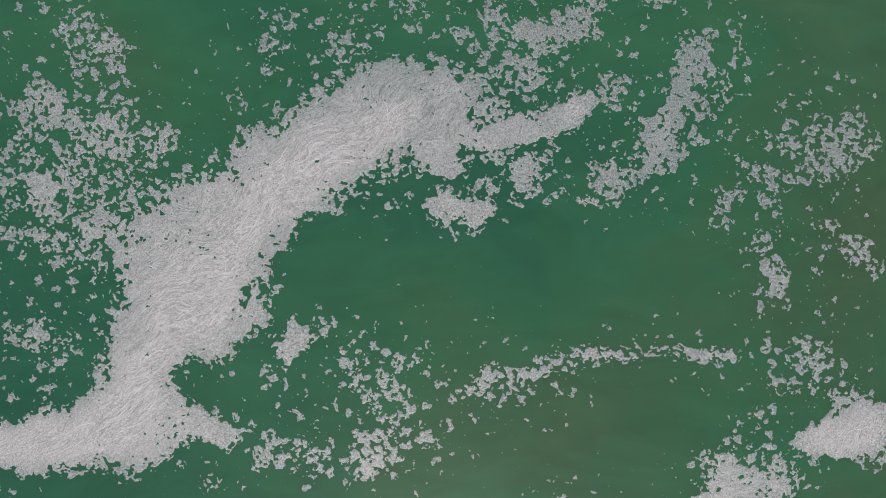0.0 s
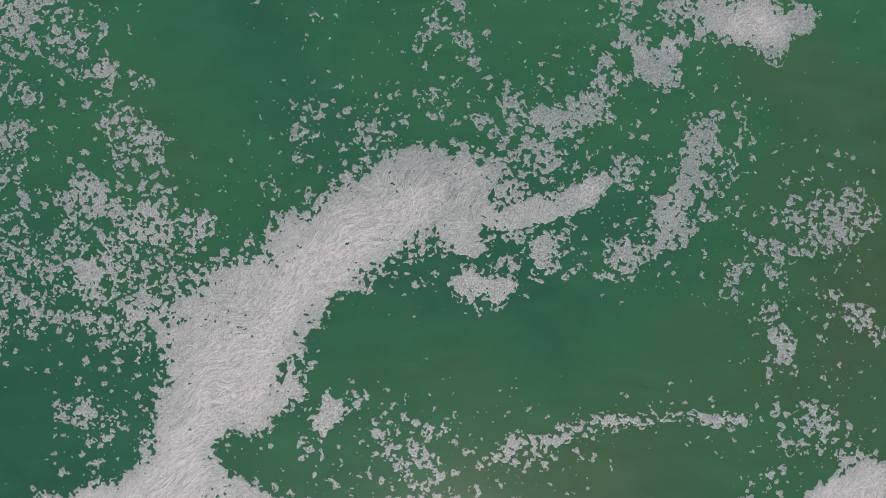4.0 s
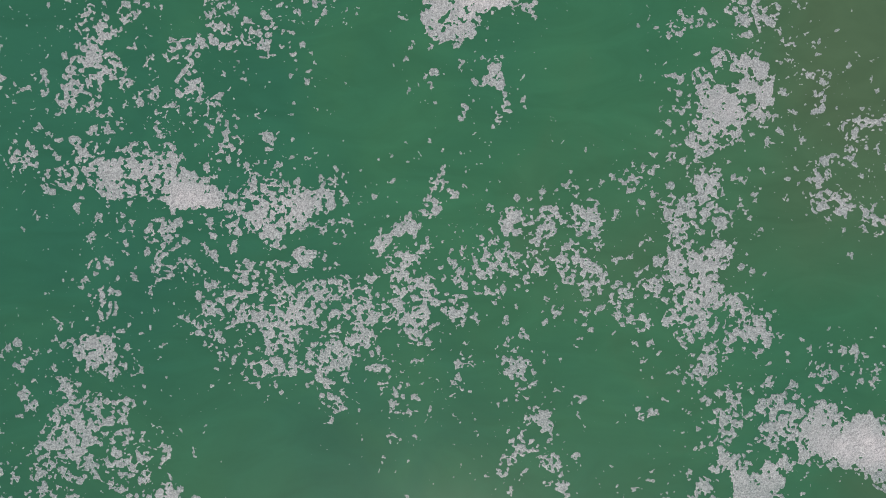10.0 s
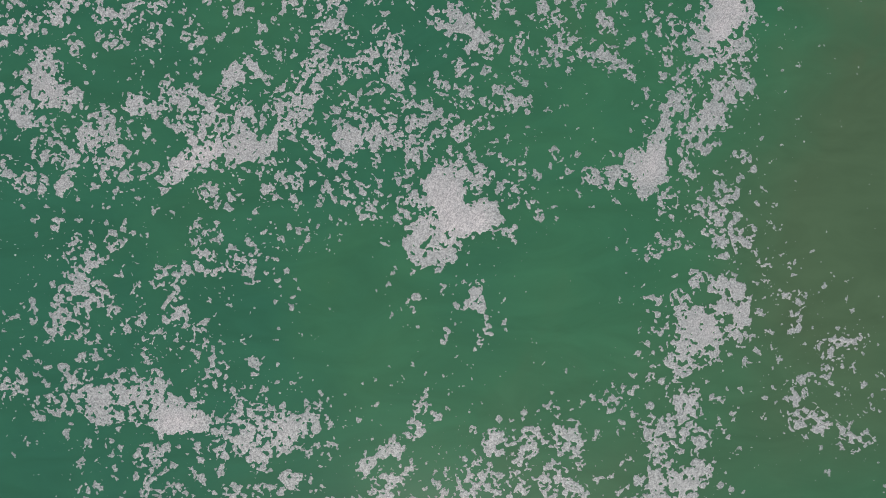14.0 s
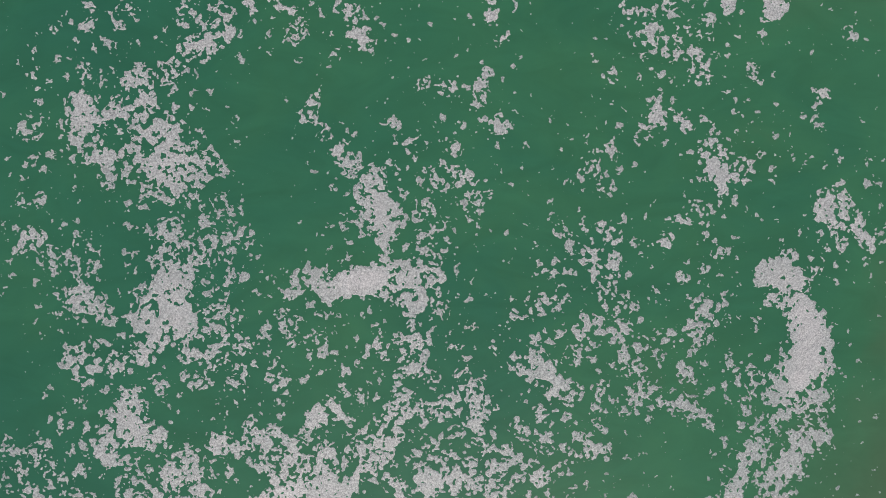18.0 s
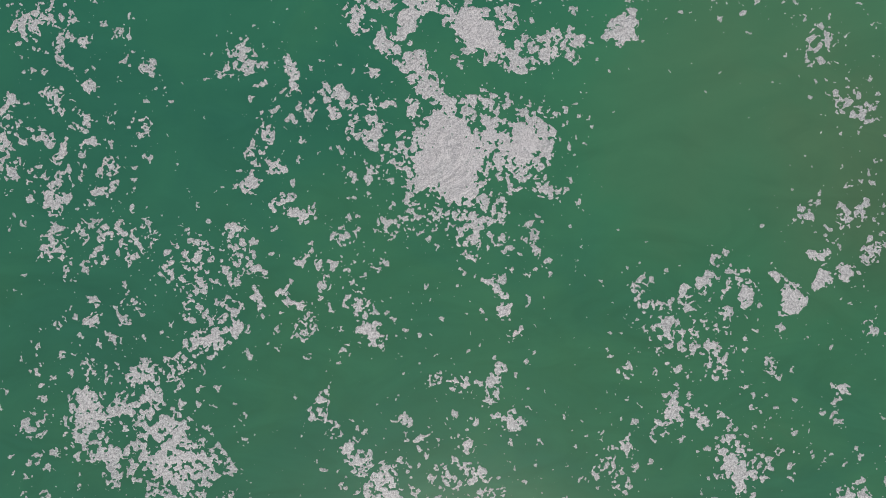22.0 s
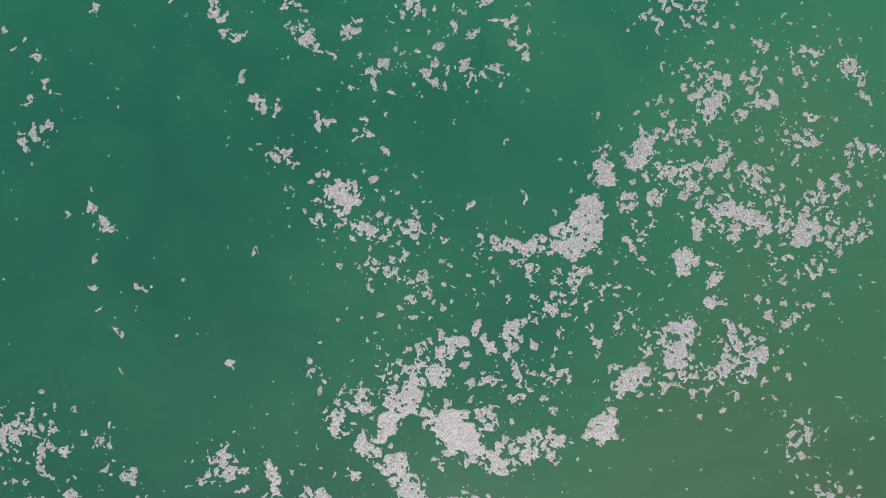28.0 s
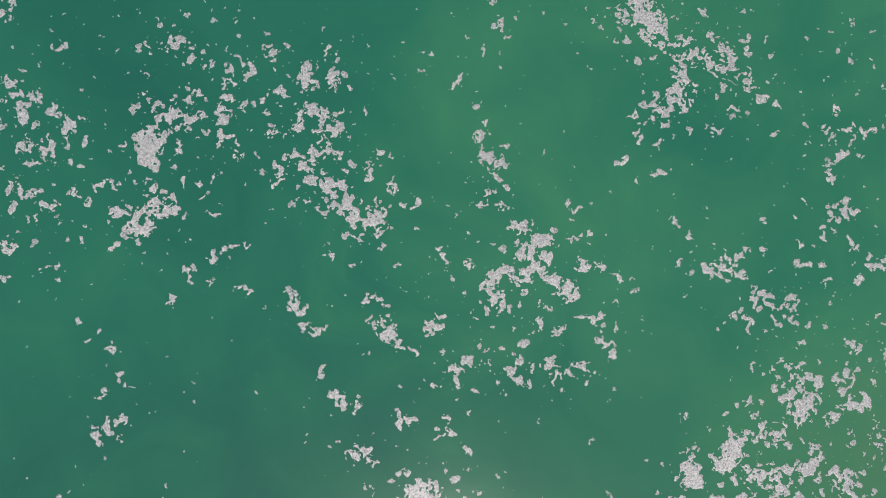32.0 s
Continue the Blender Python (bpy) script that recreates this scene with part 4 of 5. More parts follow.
flecks((-16.1, 101.7, 0.34), (-17.0, 103.0, 0.38), (-15.3, 98.5, 0.34), (-14.8, 98.1, 0.27), (-14.1, 98.0, 0.27), (-15.9, 99.6, 0.27), (-13.6, 95.7, 0.31), (-13.4, 95.1, 0.23), (-11.9, 94.5, 0.31), (-10.2, 93.1, 0.38), (-11.9, 92.1, 0.34), (-12.4, 92.1, 0.23), (-10.8, 92.6, 0.23), (-9.1, 91.1, 0.34), (-8.5, 91.9, 0.23), (-10.3, 91.1, 0.23), (-8.0, 90.8, 0.23), (-11.0, 89.9, 0.19), (-8.0, 89.0, 0.38), (-7.7, 90.0, 0.23), (-7.2, 88.6, 0.23), (-7.3, 87.8, 0.23), (-12.5, 101.5, 0.38), (-12.0, 100.9, 0.31), (-10.4, 101.7, 0.31))
flecks((-11.3, 100.6, 0.23), (-11.9, 97.3, 0.34), (-11.4, 97.3, 0.23), (-9.3, 99.9, 0.31), (-9.5, 96.5, 0.27), (-9.8, 96.2, 0.19), (-8.4, 95.6, 0.23), (-10.1, 99.0, 0.15), (-2.4, 102.4, 0.31), (-1.6, 101.1, 0.31), (-1.2, 100.5, 0.19), (-27.3, 96.7, 0.31), (-27.3, 96.1, 0.23), (-26.1, 99.5, 0.23), (-26.5, 100.9, 0.23), (-25.6, 98.9, 0.15), (-27.1, 98.6, 0.19), (-23.8, 92.9, 0.23), (-23.1, 92.2, 0.34), (-23.5, 91.9, 0.19), (-21.2, 93.2, 0.19), (-25.1, 92.4, 0.15), (-29.4, 93.3, 0.19), (-23.5, 90.3, 0.23), (-23.6, 88.8, 0.23))
flecks((-21.1, 88.8, 0.27), (-23.5, 87.7, 0.15), (-22.7, 86.7, 0.23), (-22.2, 86.4, 0.15), (-22.5, 84.5, 0.23), (-15.3, 90.6, 0.23), (-16.7, 84.6, 0.15), (-10.3, 102.2, 0.19), (-8.1, 98.6, 0.15), (-9.6, 97.3, 0.19), (-3.9, 99.4, 0.19), (-5.5, 91.0, 0.19), (2.8, 92.1, 0.19), (4.1, 87.1, 0.23), (4.4, 86.2, 0.23), (1.3, 86.8, 0.23), (2.7, 88.0, 0.23), (1.9, 87.4, 0.19), (0.5, 86.0, 0.19), (-27.2, 101.7, 0.19), (-27.7, 101.3, 0.15), (-4.1, 92.7, 0.23), (-1.4, 93.2, 0.19), (-2.2, 95.9, 0.15), (5.8, 102.1, 0.23), (2.5, 97.3, 0.19))
patches(loose, (9.0, 91.9, 0.94), (6.5, 94.6, 0.94), (13.1, 96.6, 0.94), (12.5, 96.0, 0.77), (9.8, 92.2, 0.94), (-7.4, 90.8, 0.77), (-6.7, 88.7, 0.68), (-7.2, 102.9, 0.77), (-5.2, 100.3, 1.02), (11.3, 99.3, 0.77), (14.8, 93.4, 1.11), (2.7, 88.6, 1.02), (0.5, 88.0, 0.94), (-1.2, 85.1, 0.85), (-3.0, 90.2, 0.68), (7.9, 92.5, 0.85), (4.7, 91.0, 0.85), (12.4, 86.8, 0.94), (-26.3, 97.3, 0.68), (-3.0, 99.7, 0.77), (7.7, 102.8, 0.94), (-9.0, 99.6, 0.77))
open_water((-4.6, 94.6, 1.76), (-0.6, 95.9, 1.76))
open_water((-20.0, 93.3, 2.05))
open_water((2.5, 100.0, 2.35))
open_water((-15.1, 87.2, 1.76))
open_water((3.9, 89.2, 0.53))
# the last cluster, spread out
patches(firm, (1.9, 92.3, 0.50), (2.2, 91.4, 0.47), (0.7, 91.2, 0.56), (1.0, 90.1, 0.50), (-1.2, 90.3, 0.40), (10.8, 91.8, 0.44), (7.6, 91.6, 0.37), (6.7, 89.5, 0.56))
patches(dense, (8.5, 97.8, 0.66), (6.3, 96.4, 0.50), (4.8, 95.5, 0.50), (3.1, 94.7, 0.60), (7.0, 94.3, 0.66), (8.9, 95.1, 0.46), (5.7, 93.1, 0.50), (9.2, 92.4, 0.60), (-7.2, 91.6, 0.60), (-10.4, 93.4, 0.66), (-8.7, 91.3, 0.43), (-0.9, 89.4, 0.40))
patches(broken, (7.8, 99.1, 0.83), (11.8, 92.9, 0.68), (13.6, 92.3, 0.68), (13.6, 95.9, 0.68), (12.4, 96.5, 0.61), (13.3, 100.1, 0.76), (11.8, 89.7, 0.61), (4.5, 90.8, 0.49), (10.8, 93.6, 0.53), (3.8, 92.6, 0.49))
# the arm east of the band and the raft beyond it
piled((14.5, 4.2, 0.37), (14.0, 2.5, 0.37))
piled((17.4, 13.9, 0.49), (18.4, 13.4, 0.49))
drift(firm, (15.6, 6.5, 0.58), (14.5, 4.5, 0.77), (14.0, 2.3, 0.71))
drift(dense, (16.4, 9.2, 0.55), (15.7, 7.2, 0.82))
patches(dense, (12.0, 1.1, 0.75))
drift(firm, (19.3, 15.0, 0.64), (21.3, 14.6, 0.83))
patches(firm, (15.0, 15.6, 0.83), (16.5, 15.0, 0.83), (17.7, 15.3, 0.90), (14.4, 12.8, 0.77), (13.1, 11.9, 0.83), (21.3, 16.8, 0.71))
patches(dense, (17.2, 6.5, 0.48), (11.8, 13.5, 0.62), (14.7, 16.2, 0.75), (11.7, 5.8, 0.68), (10.3, 9.8, 0.75), (7.7, 9.3, 0.75), (18.2, 9.2, 0.41), (18.0, 7.8, 0.41), (19.4, 1.9, 0.62))
# the bars and the edge raft drawn out
piled((-15.4, 40.6, 0.37), (-13.6, 41.4, 0.37))
piled((9.3, 40.9, 0.30), (8.9, 39.7, 0.30))
drift(firm, (-12.6, 52.2, 0.45), (-10.2, 52.3, 0.70), (-7.8, 52.3, 0.83), (-6.3, 52.5, 0.58))
drift(firm, (-9.3, 56.7, 0.70), (-8.9, 54.6, 0.51))
patches(firm, (-7.1, 51.1, 0.51), (-20.4, 52.4, 0.58))
drift(firm, (10.5, 43.4, 0.45), (9.5, 41.2, 0.58), (9.0, 39.7, 0.58))
patches(firm, (11.7, 53.2, 0.64))
drift(firm, (-16.3, 39.8, 0.42), (-14.5, 41.2, 0.45), (-10.9, 41.7, 0.38), (-9.4, 42.7, 0.58))
drift(firm, (-0.7, 48.2, 0.51), (0.2, 47.3, 0.45))
patches(firm, (-21.5, 39.4, 0.45), (8.9, 58.3, 0.51))
drift(dense, (1.0, 43.3, 0.41), (5.8, 43.5, 0.41))
drift(dense, (-7.4, 42.0, 0.34), (-5.1, 41.4, 0.41), (-2.2, 41.6, 0.41))
patches(dense, (14.8, 56.6, 0.75), (15.7, 55.7, 0.75))
# the heart of the last cluster
drift(firm, (2.2, 92.8, 0.44), (1.4, 92.0, 0.47), (2.1, 91.1, 0.47), (1.0, 90.3, 0.47))
drift(firm, (9.2, 92.4, 0.53), (11.0, 91.6, 0.53))
patches(firm, (3.1, 94.1, 0.53), (4.7, 95.2, 0.50), (5.0, 95.8, 0.37), (5.5, 93.0, 0.47), (7.6, 91.4, 0.44), (6.9, 89.7, 0.62), (-1.0, 90.3, 0.50), (8.7, 94.8, 0.40), (6.3, 94.3, 0.44))
patches(dense, (8.8, 98.0, 0.53), (6.6, 96.4, 0.46), (7.4, 99.7, 0.53), (4.1, 92.7, 0.40), (13.6, 91.7, 0.46), (13.3, 95.9, 0.66), (11.1, 100.8, 0.33), (13.3, 100.1, 0.46), (-1.7, 102.1, 0.33), (-1.1, 100.6, 0.30), (-3.1, 104.0, 0.40), (-3.8, 104.3, 0.33))
# loose flakes between the bars
patches(broken, (-17.2, 56.4, 0.90), (-16.5, 54.8, 0.74), (-0.5, 51.6, 0.65), (1.7, 49.7, 0.74), (4.4, 48.1, 0.82), (5.0, 46.5, 0.82), (2.4, 46.5, 0.65), (-7.9, 51.3, 0.65))
patches(loose, (-17.1, 36.9, 1.21), (-14.2, 36.3, 1.21), (-10.9, 36.7, 1.02), (-8.2, 36.2, 0.93), (-17.3, 31.8, 1.11), (-14.6, 30.9, 0.93), (18.1, 54.9, 0.93), (20.6, 54.5, 0.74), (12.5, 48.7, 0.93), (10.6, 47.3, 0.83), (-2.1, 53.7, 1.02), (7.5, 56.0, 0.83))
patches(dense, (19.9, 56.5, 0.57), (18.4, 57.1, 0.50), (6.9, 47.9, 0.50))
# last clusters
drift(specks, (-31.5, 113.2, 1.20), (-29.1, 111.4, 1.50))
drift(specks, (-30.6, 108.4, 1.80))
drift(loose, (-15.9, 112.3, 1.20), (-16.5, 110.3, 1.20))
drift(loose, (-15.0, 108.8, 0.75), (-13.3, 107.7, 0.75))
drift(broken, (-15.7, 108.9, 0.30), (-14.7, 107.9, 0.36), (-13.3, 107.8, 0.42))
drift(loose, (-24.1, 108.4, 1.20), (-25.2, 107.3, 0.75))
drift(broken, (-25.3, 107.5, 0.36))
drift(loose, (-23.5, 112.6, 1.35))
drift(loose, (-20.6, 113.2, 0.75))
drift(loose, (-7.3, 110.0, 0.75))
drift(loose, (-5.1, 105.8, 1.20), (-6.0, 104.6, 0.90))
drift(broken, (-5.2, 105.5, 0.48), (-4.7, 106.2, 0.30))
drift(loose, (-3.5, 103.9, 0.60))
drift(loose, (1.8, 113.5, 1.05))
drift(broken, (2.0, 113.9, 0.36))
drift(loose, (4.2, 105.0, 0.75))
drift(loose, (10.7, 107.6, 0.75))
drift(specks, (10.1, 110.6, 1.80))
drift(specks, (6.9, 103.3, 1.20))
drift(loose, (-17.3, 103.2, 0.45))
drift(firm, (-24.5, 111.2, 0.66), (-24.2, 110.5, 0.48))
drift(firm, (-24.8, 110.3, 0.30), (-24.4, 110.8, 0.30))
flecks((-31.8, 114.5, 0.30), (-30.4, 113.8, 0.42), (-31.3, 113.8, 0.36), (-32.2, 113.6, 0.24), (-31.0, 112.7, 0.42), (-29.4, 112.9, 0.24), (-28.8, 112.2, 0.39), (-32.1, 110.0, 0.18), (-30.6, 111.2, 0.39), (-29.8, 111.1, 0.30))
flecks((-29.4, 110.8, 0.24), (-28.0, 112.4, 0.21), (-27.8, 111.4, 0.21), (-26.8, 112.1, 0.15), (-27.9, 110.0, 0.18), (-30.7, 110.2, 0.18), (-30.3, 110.3, 0.18), (-32.4, 108.9, 0.24), (-31.5, 109.0, 0.30), (-31.0, 108.7, 0.27))
flecks((-30.1, 108.8, 0.24), (-29.8, 108.1, 0.30), (-29.2, 108.2, 0.24), (-31.4, 107.9, 0.24), (-30.3, 107.4, 0.18), (-28.3, 108.8, 0.27), (-27.6, 108.1, 0.18), (-27.1, 109.1, 0.21), (-31.9, 106.1, 0.30), (-31.4, 106.1, 0.18))
flecks((-31.8, 104.5, 0.24), (-29.8, 104.9, 0.24), (-29.2, 105.1, 0.21), (-28.2, 106.4, 0.18), (-29.1, 104.3, 0.15), (-23.9, 112.4, 0.42), (-23.5, 112.7, 0.24), (-22.7, 112.3, 0.36), (-22.2, 112.6, 0.24), (-22.9, 113.5, 0.18))
flecks((-22.1, 113.8, 0.24), (-24.4, 113.5, 0.18), (-26.2, 107.9, 0.36), (-25.5, 107.5, 0.51), (-24.7, 107.1, 0.36), (-23.8, 108.0, 0.30), (-24.4, 108.2, 0.27), (-23.3, 107.9, 0.27), (-23.5, 108.5, 0.30), (-25.0, 106.8, 0.36))
flecks((-26.1, 106.0, 0.21), (-23.0, 111.2, 0.21), (-22.2, 111.4, 0.18), (-22.8, 109.3, 0.18), (-22.2, 109.2, 0.18), (-21.3, 109.5, 0.18), (-21.9, 108.5, 0.15), (-21.4, 107.7, 0.27), (-26.2, 109.0, 0.24), (-25.9, 111.1, 0.15))
flecks((-20.7, 113.6, 0.42), (-20.6, 113.0, 0.27), (-20.4, 114.4, 0.18), (-19.4, 113.2, 0.27), (-18.8, 113.3, 0.18), (-20.7, 111.5, 0.36), (-20.0, 111.2, 0.18), (-20.1, 110.5, 0.18), (-20.4, 106.0, 0.24), (-19.8, 106.1, 0.18))
flecks((-21.4, 105.6, 0.27), (-20.9, 105.8, 0.21), (-22.8, 104.7, 0.27), (-22.3, 104.9, 0.24), (-22.5, 104.4, 0.15), (-23.5, 103.5, 0.24), (-23.6, 103.1, 0.15), (-20.0, 104.0, 0.21), (-19.6, 103.7, 0.18), (-21.4, 104.2, 0.15))
flecks((-18.1, 113.8, 0.30), (-17.8, 113.6, 0.21), (-18.3, 111.7, 0.24), (-17.7, 111.6, 0.18), (-18.0, 109.8, 0.30), (-18.0, 109.2, 0.27), (-16.8, 114.5, 0.36), (-16.3, 114.4, 0.24), (-15.4, 114.5, 0.24), (-14.4, 114.1, 0.18))
flecks((-16.5, 113.0, 0.30), (-16.9, 112.3, 0.36), (-15.9, 112.9, 0.30), (-15.4, 111.8, 0.30), (-14.8, 112.9, 0.18), (-15.7, 112.0, 0.24), (-15.9, 111.4, 0.15), (-16.5, 110.7, 0.42), (-16.8, 110.1, 0.27), (-15.9, 110.9, 0.30))
flecks((-15.0, 110.6, 0.27), (-15.8, 109.8, 0.24), (-14.7, 109.7, 0.18), (-15.6, 108.9, 0.48), (-15.1, 109.1, 0.30), (-16.5, 108.3, 0.24), (-14.7, 108.0, 0.42), (-14.2, 107.6, 0.36), (-13.3, 107.7, 0.48), (-12.7, 107.9, 0.36))
flecks((-13.0, 107.0, 0.24), (-12.4, 107.1, 0.18), (-13.6, 113.0, 0.18), (-13.4, 109.5, 0.24), (-13.0, 110.6, 0.15), (-12.1, 109.1, 0.18), (-11.8, 108.0, 0.18), (-11.0, 107.9, 0.18), (-15.4, 105.5, 0.18), (-14.3, 106.4, 0.12))
flecks((-17.7, 103.5, 0.30), (-17.2, 103.4, 0.24), (-16.6, 102.1, 0.24), (-16.8, 101.8, 0.15), (-16.3, 101.9, 0.18), (-17.6, 102.7, 0.18), (-13.7, 103.4, 0.30), (-13.1, 103.3, 0.24), (-13.3, 102.0, 0.24))
flecks((-13.0, 102.2, 0.18), (-12.5, 101.6, 0.27), (-9.9, 101.9, 0.27), (-9.8, 102.5, 0.18), (-10.2, 104.6, 0.18))
flecks((-28.1, 102.1, 0.18), (-9.7, 105.2, 0.24), (-9.9, 105.8, 0.18), (-23.5, 103.2, 0.15))
flecks((-9.2, 114.2, 0.24), (-8.9, 114.4, 0.18), (-8.0, 113.3, 0.15), (-7.6, 112.3, 0.24), (-7.8, 111.5, 0.27), (-7.3, 110.3, 0.36), (-7.0, 110.0, 0.27), (-7.1, 109.4, 0.27), (-6.5, 111.1, 0.21), (-6.8, 109.0, 0.18))
flecks((-7.6, 108.6, 0.21), (-7.6, 108.0, 0.15), (-6.7, 108.0, 0.24), (-6.0, 107.1, 0.36), (-5.4, 107.2, 0.30), (-5.8, 106.8, 0.21), (-4.9, 106.1, 0.36), (-4.4, 106.2, 0.30), (-5.2, 105.5, 0.36), (-5.7, 105.6, 0.30))
flecks((-5.0, 105.0, 0.30), (-4.3, 105.5, 0.24), (-7.1, 104.3, 0.30), (-6.7, 104.7, 0.27), (-7.5, 103.8, 0.27), (-6.1, 104.4, 0.30), (-5.5, 104.7, 0.30), (-8.3, 104.9, 0.24), (-7.4, 103.3, 0.27), (-6.9, 103.2, 0.24))
flecks((-4.1, 104.4, 0.30), (-3.6, 103.8, 0.36), (-3.2, 104.0, 0.30), (-3.0, 103.5, 0.24), (-2.6, 105.0, 0.27), (-1.8, 104.8, 0.27), (-2.8, 107.8, 0.24), (-3.3, 108.1, 0.15), (-2.2, 106.6, 0.18), (-0.9, 104.2, 0.21))
flecks((-0.2, 104.2, 0.18), (-0.0, 103.7, 0.15), (-1.8, 102.3, 0.30), (-0.9, 101.8, 0.15), (-3.6, 101.7, 0.21), (-4.8, 101.9, 0.18))
flecks((2.1, 114.1, 0.36), (2.5, 114.2, 0.30), (2.1, 113.3, 0.42), (2.7, 113.2, 0.27), (1.5, 112.7, 0.27), (0.9, 113.1, 0.21), (-0.1, 112.5, 0.21))
flecks((0.1, 111.7, 0.18), (0.3, 111.3, 0.21), (1.1, 111.2, 0.18), (-0.6, 110.2, 0.24), (1.2, 109.6, 0.24), (0.3, 109.2, 0.15), (3.1, 114.1, 0.18), (4.3, 111.8, 0.21), (5.0, 112.9, 0.18), (2.0, 107.2, 0.21))
flecks((2.7, 106.3, 0.18), (6.6, 113.5, 0.27), (7.3, 113.0, 0.21), (7.2, 111.8, 0.24), (4.7, 110.2, 0.12), (4.0, 105.0, 0.27), (3.5, 104.7, 0.27), (4.7, 105.5, 0.27), (4.6, 104.9, 0.27), (5.4, 105.5, 0.27))
flecks((5.7, 105.8, 0.21), (5.2, 104.6, 0.24), (6.2, 103.1, 0.30), (6.5, 103.6, 0.21), (5.6, 104.3, 0.15), (4.9, 102.3, 0.21), (2.5, 103.5, 0.15), (5.8, 101.9, 0.15), (2.2, 105.0, 0.15), (10.3, 112.8, 0.21))
flecks((10.7, 111.8, 0.27), (11.5, 111.5, 0.24), (10.6, 110.6, 0.30), (10.3, 110.3, 0.24), (10.0, 109.5, 0.27), (11.8, 111.6, 0.21), (10.1, 107.3, 0.27), (10.7, 108.0, 0.30), (11.2, 107.7, 0.27), (10.9, 107.3, 0.24))
flecks((11.0, 106.2, 0.27), (11.3, 105.8, 0.24), (8.6, 105.1, 0.30), (9.7, 106.2, 0.21), (8.4, 106.0, 0.18), (9.3, 105.0, 0.18), (11.9, 105.5, 0.18), (12.7, 104.9, 0.30), (12.1, 105.0, 0.21), (8.2, 107.4, 0.18))
flecks((6.7, 107.4, 0.15), (6.4, 105.7, 0.15), (8.8, 108.2, 0.12), (9.8, 104.2, 0.21), (11.5, 104.1, 0.21))
flecks((13.2, 113.9, 0.27), (13.8, 113.6, 0.21), (13.0, 112.1, 0.18))
# far fringe
drift(broken, (-31.7, 117.7, 0.45))
drift(broken, (-24.3, 116.4, 0.30))
drift(broken, (-29.0, 116.0, 0.30))
drift(loose, (-23.0, 116.4, 0.90))
drift(loose, (-22.4, 115.7, 0.54))
drift(broken, (-21.8, 115.3, 0.30))
drift(broken, (-20.4, 115.0, 0.45))
drift(broken, (-18.3, 115.8, 0.36))
drift(loose, (-19.2, 114.9, 0.54))
drift(broken, (-16.4, 115.3, 0.36))
drift(broken, (-15.2, 115.9, 0.36))
drift(loose, (-15.0, 115.0, 0.45))
drift(firm, (-0.1, 118.3, 0.54), (0.8, 117.6, 0.45))
drift(dense, (0.2, 118.2, 1.02), (1.1, 117.1, 0.72))
drift(broken, (1.3, 116.5, 0.54))
drift(firm, (2.6, 116.2, 0.36))
drift(dense, (2.6, 115.9, 0.78), (3.2, 115.3, 0.48))
drift(broken, (2.3, 114.5, 0.54), (2.1, 113.2, 0.48))
drift(loose, (1.6, 112.8, 0.75), (0.4, 112.7, 0.45))
drift(broken, (4.2, 116.4, 0.36))
drift(loose, (5.5, 114.4, 0.75))
drift(dense, (4.6, 115.7, 0.48))
drift(broken, (4.5, 115.3, 0.84), (5.0, 114.8, 0.54))
drift(specks, (-10.8, 115.5, 0.75))
drift(broken, (-7.7, 115.9, 0.30))
drift(specks, (-8.8, 115.2, 0.45))
drift(broken, (-7.2, 118.4, 0.24))
drift(loose, (-6.6, 117.2, 0.45))
drift(specks, (10.2, 116.4, 1.20))
drift(loose, (-24.7, 116.3, 0.54))
drift(loose, (11.5, 115.2, 0.60))


# ---- foam: broken up into rafts, patches and flakes ----
def evened(f):
    """The same field with its values spread evenly from 0 to 1."""
    ordered = np.sort(f.ravel()[::37])
    return np.interp(f, ordered, np.linspace(0, 1, len(ordered))).astype(np.float32)


def blurred(f, reach):
    """A box blur by running sums, once along each way."""
    for axis in (0, 1):
        c = np.cumsum(f, axis=axis, dtype=np.float64)
        f = ((np.roll(c, -reach, axis) - np.roll(c, reach, axis)) / (2 * reach)).astype(np.float32)
    return np.clip(f, 0, 2)


def seeds(size, bend_x, bend_y):
    """Distance to the nearest of many strewn points, one for each square of that size: every point can grow into a flake."""
    u, v = (FLAT_X + bend_x + 2) / size, (FLAT_Y + bend_y + 2) / size
    iu, iv = u.astype(np.int32), v.astype(np.int32)
    nx = int(iu.max()) + 3
    count = (int(iv.max()) + 3) * nx
    jx, jy, grow = (rng.uniform(0, 1, count).astype(np.float32) for _ in range(3))
    best = np.full((NY, NX), 9, np.float32)
    for dj in (-1, 0, 1):
        for di in (-1, 0, 1):
            k = (iv + dj) * nx + iu + di
            d = np.hypot(iu + di + jx[k] - u, iv + dj + jy[k] - v) + 0.62 * grow[k]
            np.minimum(best, d, out=best)
    return best


# loose foam is strewn: it thins out softly, and its flakes lie apart
halo = blurred(blurred(scatter, 45), 45)
scatter = np.maximum(blurred(blurred(scatter, 5), 4), 0.56 * halo)
heaps = blurred(blurred(heaps, 10), 10)
clumps = lattice(2.6, 0.7) + 0.5 * lattice(1.3, 0.1)
cover = np.maximum(cover * (1 + 0.3 * clumps), scatter * (1 + 0.6 * clumps)) * (1 - leads)
ragged = evened(0.6 * seeds(0.34, wx, wy) + 0.36 * lattice(0.42, 0.5) + 0.42 * lattice(0.23, 1.0) + 0.3 * lattice(0.13, 0.2) + 0.2 * lattice(0.9, 0.8))
